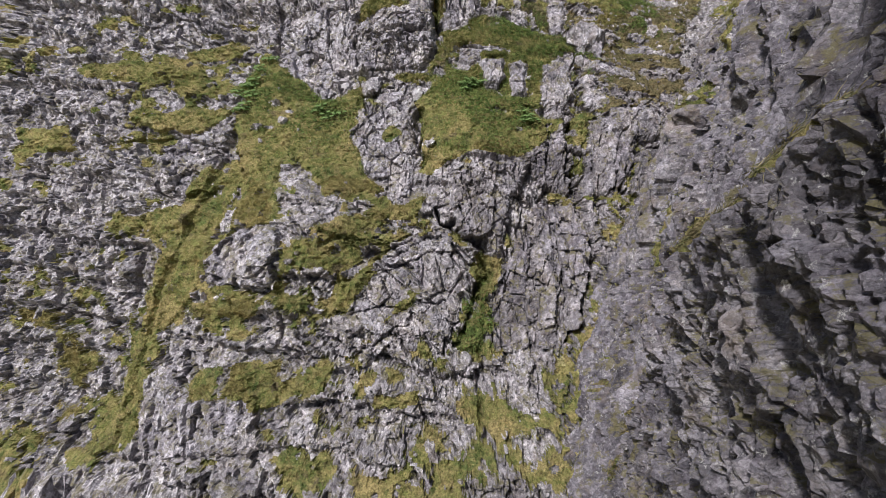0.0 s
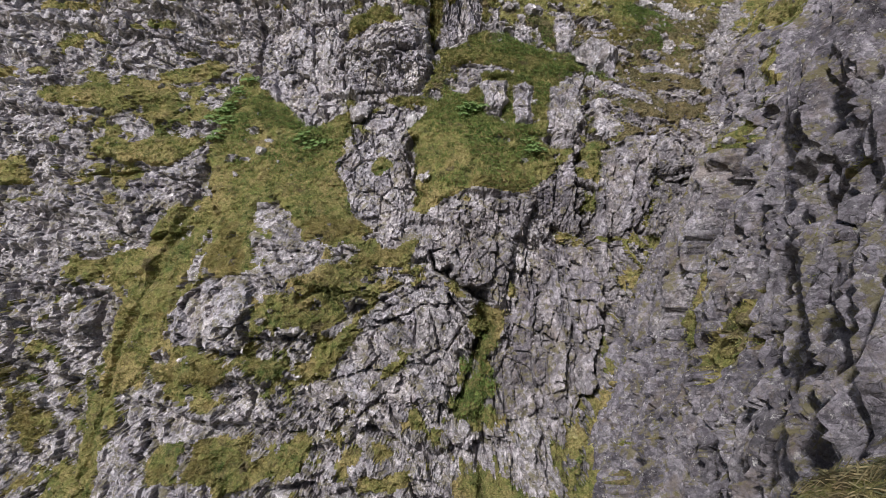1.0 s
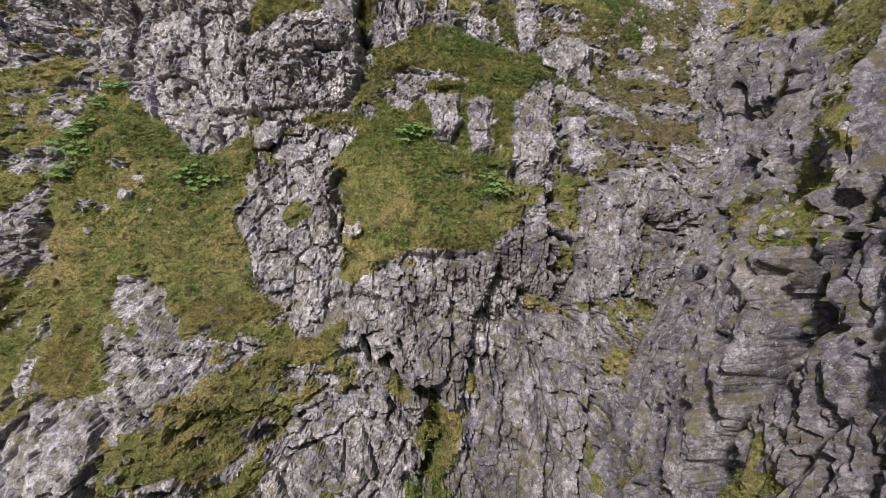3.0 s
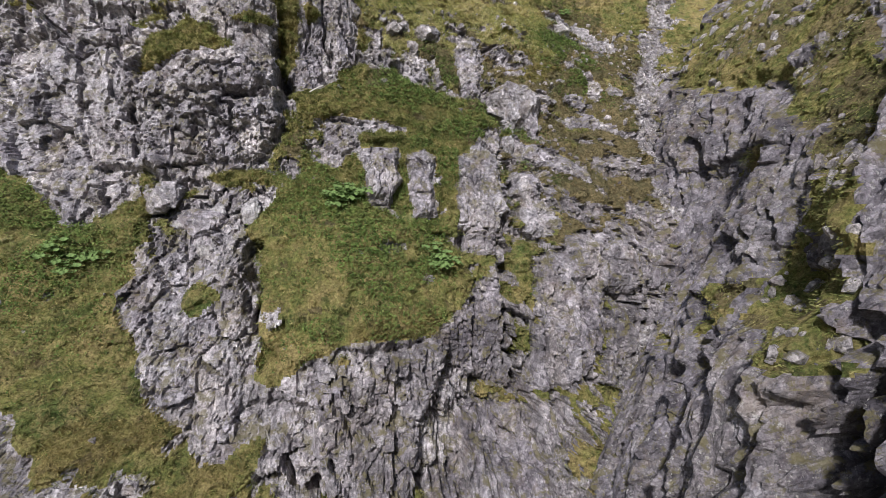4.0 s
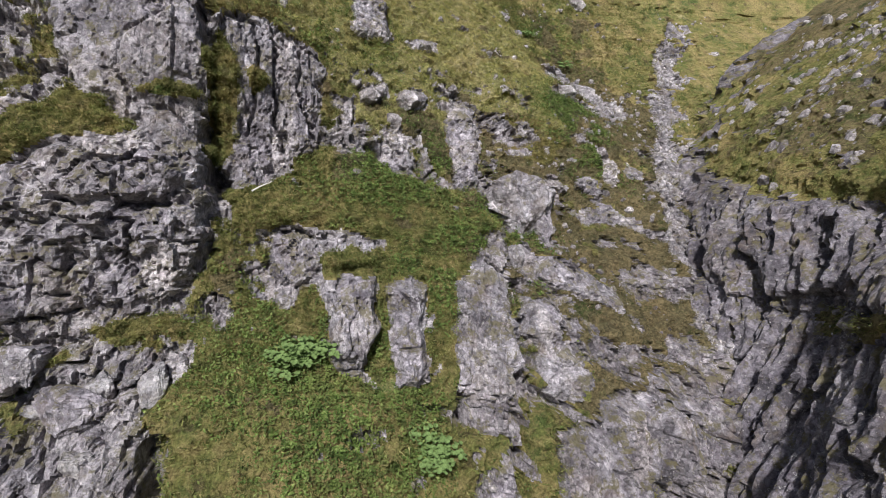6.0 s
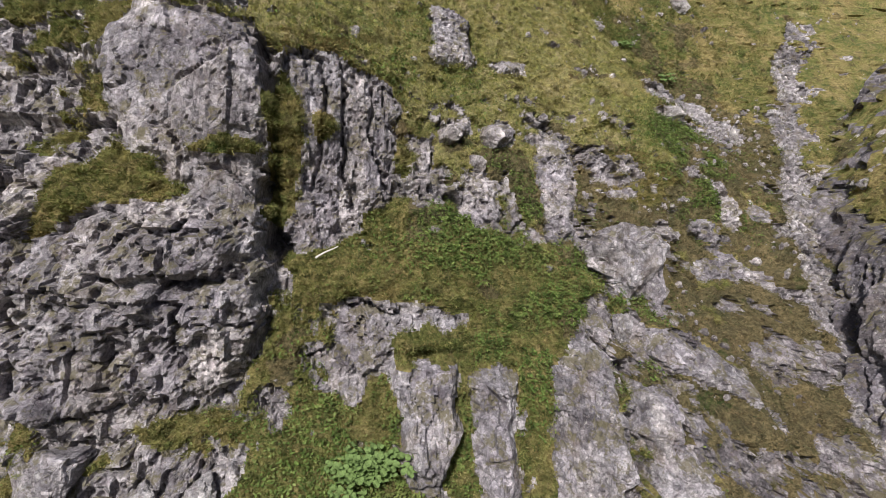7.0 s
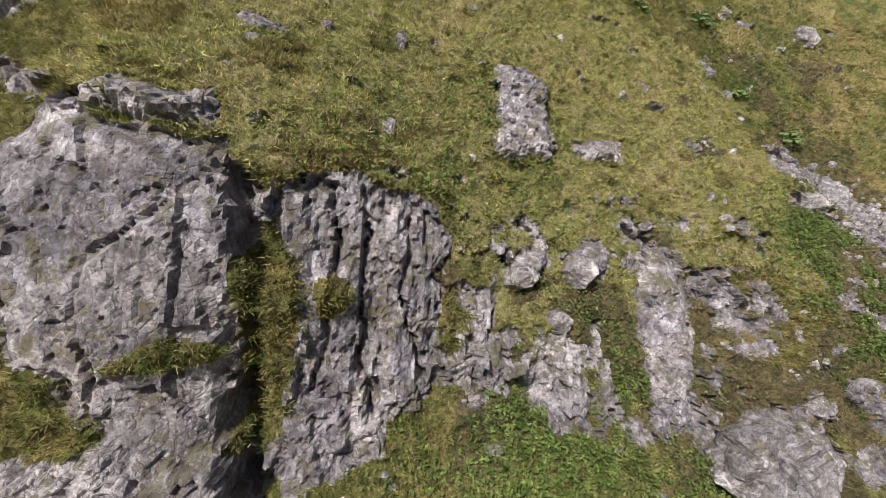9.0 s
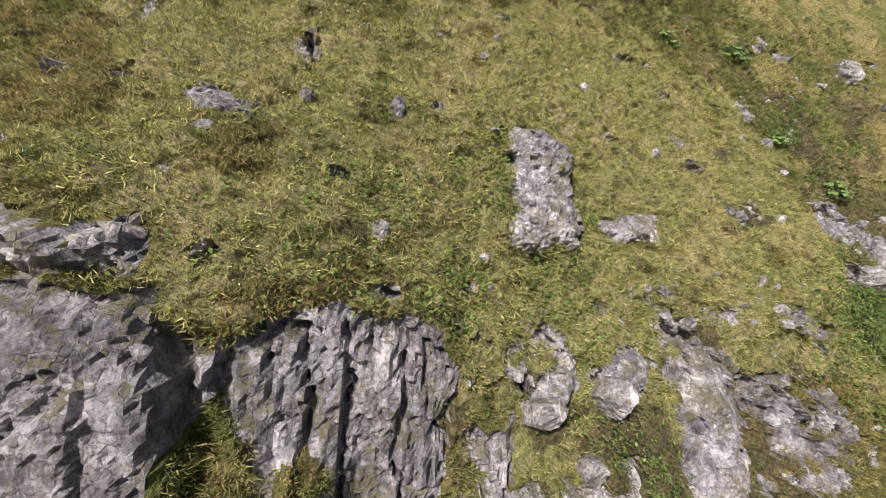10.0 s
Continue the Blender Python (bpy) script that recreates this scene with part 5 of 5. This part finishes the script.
# ---- loose stones in the gully and on the slope ----
def points_on(land, weight, count, seed, place):
    """Random places on a land, drawn by weight and area: place, and the way out of the slope."""
    rng = np.random.default_rng(seed)
    p = place(land)
    du, dv = p[1:, :-1] - p[:-1, :-1], p[:-1, 1:] - p[:-1, :-1]
    nrm = np.cross(dv, du)
    area = np.linalg.norm(nrm, axis=-1)
    w = (weight[:-1, :-1] * np.minimum(area, 0.05)).reshape(-1)
    pick = rng.choice(len(w), count, p=w / w.sum())
    a, b = rng.random((2, count, 1))
    nrm = nrm.reshape(-1, 3)[pick]
    nrm /= np.linalg.norm(nrm, axis=1, keepdims=True)
    return p[:-1, :-1].reshape(-1, 3)[pick] + a * du.reshape(-1, 3)[pick] + b * dv.reshape(-1, 3)[pick], nrm, rng


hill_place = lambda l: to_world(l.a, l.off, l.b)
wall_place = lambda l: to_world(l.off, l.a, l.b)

stone_meshes = []
for k in range(8):
    bm = chipped(900 + k, 1.0, 0.8, 0.8, 2, 14)
    me = bpy.data.meshes.new("stone")
    bm.to_mesh(me)
    bm.free()
    me.materials.append(pale_mat)
    stone_meshes.append(me)

scree_bed = tagged(new("scree"), "pale loose stones filling the bed of the gully", "scree")
pts, _, rng = points_on(hill, (hill.stone > 0.5) * (hill.b < 27), 300, 61, hill_place)
for p in pts:
    ob = new("stone", stone_meshes[rng.integers(8)])
    ob.parent = scree_bed
    s = 0.22 + 0.65 * rng.random() ** 3
    ob.matrix_world = Matrix.LocRotScale(Vector(p), Euler(rng.random(3) * 6), Vector((s, s * rng.uniform(0.6, 1), s * rng.uniform(0.5, 0.9))))


def rubble(name, pts, rng, low, high, mat, label):
    """Many small stones as one mesh."""
    src_bm = chipped(931, 1.0, 0.8, 0.8, 1, 9)
    src = np.array([v.co for v in src_bm.verts])
    faces = np.array([[v.index for v in f.verts] for f in src_bm.faces])
    src_bm.free()
    n = len(pts)
    size = low + (high - low) * rng.random((n, 1, 1)) ** 3
    ang = rng.random(n) * 6.3
    c, s = np.cos(ang)[:, None], np.sin(ang)[:, None]
    k = src[None] * rng.uniform(0.6, 1.1, (n, 1, 3))
    k = np.stack([c * k[..., 0] - s * k[..., 2], k[..., 1], s * k[..., 0] + c * k[..., 2]], -1)
    k = np.stack([c * k[..., 0] - s * k[..., 1], s * k[..., 0] + c * k[..., 1], k[..., 2]], -1)
    verts = (k * size + pts[:, None]).reshape(-1, 3)
    f = (faces[None] + (np.arange(n) * len(src))[:, None, None]).reshape(-1, 3)
    tagged(new(name, mesh_from(name, verts, f, [mat])), label, "stones", kind="stuff")


pts, _, rng = points_on(hill, (hill.stone > 0.4) * 1.0, 3400, 62, hill_place)
rubble("gully_rubble", pts, rng, 0.08, 0.5, pale_mat, "small pale rubble in the gully bed")
spread = smooth(0.02, 0.25, fbm(hill.a / 2.5, hill.b / 2.0, 511, 4)) * (hill.b > -12) * (hill.b < 32)
pts, _, rng = points_on(hill, spread * (0.25 + smooth(8, 12, hill.a) + 2.0 * (heath > 0.5)), 3400, 63, hill_place)
rubble("slope_stones", pts, rng, 0.07, 0.5, rock_mat, "scattered pale stones lying on turf and ledges")

pts, _, rng = points_on(wall, (wall.turf > 0.5) * smooth(-0.1, 0.2, fbm(wall.a / 2.5, wall.b / 2.0, 515, 4)) * (wall.b > 3) * (wall.b < 28), 700, 64, wall_place)
rubble("spur_stones", pts, rng, 0.10, 0.75, rock_mat, "grey stones scattered on the grassy spur")

# ---- grass, herbs and large-leaved plants ----
def blades(name, pts, nrm, rng, count, length, width, mat, label, spread, droop=0.5, bent=False):
    """Tufts of blades: one tapering face each, or two where they stand close."""
    n = len(pts)
    up = np.array([0, 0, 1.0]) * 0.75 + nrm * 0.5
    up /= np.linalg.norm(up, axis=1, keepdims=True)
    p = np.repeat(pts, count, 0) + rng.normal(size=(n * count, 3)) * spread * (1, 0.6, 0.35)
    up = np.repeat(up, count, 0)
    size = np.repeat(length * rng.uniform(0.55, 1.35, n), count) * rng.uniform(0.6, 1.15, n * count)
    lean = rng.normal(size=(n * count, 3)) * 0.42
    lean[:, 1] -= 0.25
    way = up + lean
    way /= np.linalg.norm(way, axis=1, keepdims=True)
    tip_way = way + np.array([0, -0.35, -droop]) + lean * 0.7
    side = np.cross(way, rng.normal(size=(n * count, 3)))
    side /= np.linalg.norm(side, axis=1, keepdims=True)
    w = (width * rng.uniform(0.6, 1.4, n * count))[:, None]
    L = size[:, None]
    a = p - way * L * 0.15
    b = p + way * L * 0.55
    c = b + tip_way * L * 0.45
    if not bent:
        v = np.stack([a - side * w * 0.8, a + side * w * 0.8, c], 1).reshape(-1, 3)
        tagged(new(name, mesh_from(name, v, np.arange(n * count * 3).reshape(-1, 3), [mat], soft=True)), label, "grass", kind="stuff")
        return
    v = np.stack([a - side * w * 0.5, a + side * w * 0.5, b - side * w * 0.5, b + side * w * 0.5, c - side * w * 0.12, c + side * w * 0.12], 1).reshape(-1, 3)
    k = np.arange(n * count)[:, None] * 6
    f = np.concatenate([k + np.array([0, 1, 3, 2]), k + np.array([2, 3, 5, 4])], 1).reshape(-1, 4)
    tagged(new(name, mesh_from(name, v, f, [mat], soft=True)), label, "grass", kind="stuff")


seen = (hill.b > -11) * (hill.b < 34) * (hill.a > -26) * (hill.a < 28)
turf_here = (hill.turf > 0.55) * seen
close = (hill.b > 10.5) * (hill.a > -8) * (hill.a < 17)
GRASSES = [
    ("meadow_grass", (sward == 0) * close, 38000, 10, 0.11, 0.013, grass_mat, "short tufted yellow-green mountain grass", 0.07),
    ("straw_grass", (sward == 1) * (hill.b > 14), 26000, 9, 0.115, 0.013, straw_blade_mat, "pale fine yellow-green grass on the upper slope", 0.08),
    ("heath_grass", (sward == 2) * 1.0, 10000, 8, 0.12, 0.014, heath_blade_mat, "brown withered heath between stones", 0.08),
    ("dry_grass", (sward == 3) * 1.0, 9000, 9, 0.12, 0.014, dry_blade_mat, "ochre dry grass along the rims of ledges", 0.09),
    ("ledge_grass", (sward < 2) * (1 - close), 20000, 7, 0.20, 0.02, grass_mat, "yellow-green grass on ledges and far slopes", 0.14),
]
for k, (name, where, count, per, length, width, mat, label, spread_r) in enumerate(GRASSES):
    pts, nrm, rng = points_on(hill, turf_here * where, count, 171 + k, hill_place)
    blades(name, pts, nrm, rng, per, length, width, mat, label, spread_r)
pts, nrm, rng = points_on(wall, (wall.turf > 0.55) * (wall.b > -8) * (wall.b < 26.0), 9000, 73, wall_place)
blades("gully_grass", pts, nrm, rng, 7, 0.13, 0.014, grass_mat, "rough faded grass on the gully wall", 0.14)
pts, nrm, rng = points_on(near, (near.turf > 0.55) * 1.0, 2200, 74, wall_place)
blades("crest_grass", pts, nrm, rng, 12, 0.20, 0.010, heath_blade_mat, "withered grass fringe on the crest of the near crag", 0.05, bent=True)


def leaves(name, pts, nrm, rng, size, label):
    n = len(pts)
    up = nrm * 0.5 + np.array([0, 0, 0.6]) + rng.normal(size=(n, 3)) * 0.45
    up /= np.linalg.norm(up, axis=1, keepdims=True)
    s = np.cross(up, rng.normal(size=(n, 3)))
    s /= np.linalg.norm(s, axis=1, keepdims=True)
    r = np.cross(up, s)
    L = (size * rng.uniform(0.5, 1.5, n))[:, None]
    c = pts + nrm * rng.uniform(0.0, 0.22, (n, 1))
    v = np.stack([c - s * L, c + r * L * 0.55 + up * L * 0.15, c + s * L, c - r * L * 0.55 + up * L * 0.15], 1).reshape(-1, 3)
    f = np.arange(n * 4).reshape(-1, 4)
    tagged(new(name, mesh_from(name, v, f, [leaf_mat])), label, "herbs", kind="stuff")


def near_uv(u, v, r):
    return np.exp(-((hill.a - u) ** 2 + (hill.b - v) ** 2) / r ** 2)


lush = near_uv(3, 9.5, 3.2) + near_uv(6, 15, 2.6) + near_uv(6.5, 16.2, 2.0) + near_uv(-9, 10, 2.6) + near_uv(-12.3, 11, 1.5) + near_uv(2.2, -3.5, 1.6) + 0.35 * near_uv(4.5, 23, 2.2) + 0.25 * near_uv(1.8, 23.5, 1.8) + near_uv(15.5, 20.5, 2.0) + near_uv(9.8, 14, 1.5) + near_uv(17, 20, 1.8) + near_uv(18.5, 26.5, 2.0) + near_uv(16, 18, 1.2)
lush = np.clip(lush, 0, 1) * smooth(-0.25, 0.2, fbm(hill.a / 1.1, hill.b / 0.8, 601, 4))
pts, nrm, rng = points_on(hill, lush * turf_here, 80000, 75, hill_place)
leaves("herb_cover", pts, nrm, rng, 0.04, "low leafy green herbs among the grass")

bm = bmesh.new()
ring = [bm.verts.new((0.085 * math.cos(a) * (1 - 0.25 * (abs(a - math.pi) < 0.4)), 0.095 * math.sin(a), 0.02 * math.cos(3 * a))) for a in np.arange(0, 6.28, 0.63)]
hub = bm.verts.new((0, 0, -0.025))
for i, vert in enumerate(ring):
    bm.faces.new((hub, vert, ring[(i + 1) % len(ring)]))
big_leaf = bpy.data.meshes.new("leaf")
bm.to_mesh(big_leaf)
bm.free()
plant_mat = blade_material("broad_leaves", (0.13, 0.20, 0.06), (0.20, 0.28, 0.095), (0.29, 0.36, 0.16), (0.19, 0.25, 0.08))
big_leaf.materials.append(plant_mat)
plant = None
rng = np.random.default_rng(8)
for u, v in PLANTS + [(u + 0.45 * math.cos(i * 2.1), v + 0.4 * math.sin(i * 2.1)) for i, (u, v) in enumerate(PLANTS)]:
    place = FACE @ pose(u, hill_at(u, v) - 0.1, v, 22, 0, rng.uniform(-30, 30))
    if plant is None:
        plant = tagged(new("leafy_plant"), "bright green broad-leaved mountain plant growing in turf", "plant", "broad-leaved plants")
        for k in range(26):
            leaf = new("leaf", big_leaf)
            leaf.parent = plant
            a, r = k * 2.4, 0.06 + 0.075 * math.sqrt(k)
            leaf.matrix_basis = pose(r * math.cos(a), r * math.sin(a), 0.30 - 0.03 * k % 0.2, 25 * math.sin(a), -25 * math.cos(a), 57 * k)
        plant.matrix_basis = place
    else:
        copy_thing(plant, place)

# a bleached dead branch at the foot of the rock columns
(u0, v0), (u1, v1) = STICK
cu = bpy.data.curves.new("branch", "CURVE")
cu.dimensions, cu.bevel_depth, cu.bevel_resolution = "3D", 0.032, 2
sp = cu.splines.new("POLY")
sp.points.add(6)
for i, sp_pt in enumerate(sp.points):
    k = i / 6
    u, v = u0 + (u1 - u0) * k, v0 + (v1 - v0) * k
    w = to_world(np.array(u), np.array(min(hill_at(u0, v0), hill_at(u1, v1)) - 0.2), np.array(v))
    sp_pt.co, sp_pt.radius = (*(w + 0.02 * math.sin(5 * k)), 1), 1.0 - 0.5 * k
dg = bpy.context.evaluated_depsgraph_get()
tmp = bpy.data.objects.new("branch", cu)
branch_mesh = bpy.data.meshes.new_from_object(tmp)
bpy.data.objects.remove(tmp)
branch_mesh.materials.clear()
t = Tree("bleached_wood")
wood = t.done(t.ramp(t.noise(6.0, 6, 0.7, stretch=(1, 1, 4)), (0.3, (0.36, 0.33, 0.29)), (0.7, (0.62, 0.58, 0.52))), 0.8)
branch_mesh.materials.append(wood)
tagged(new("dead_branch", branch_mesh), "bleached bare dead branch lying on the grass", "branch")
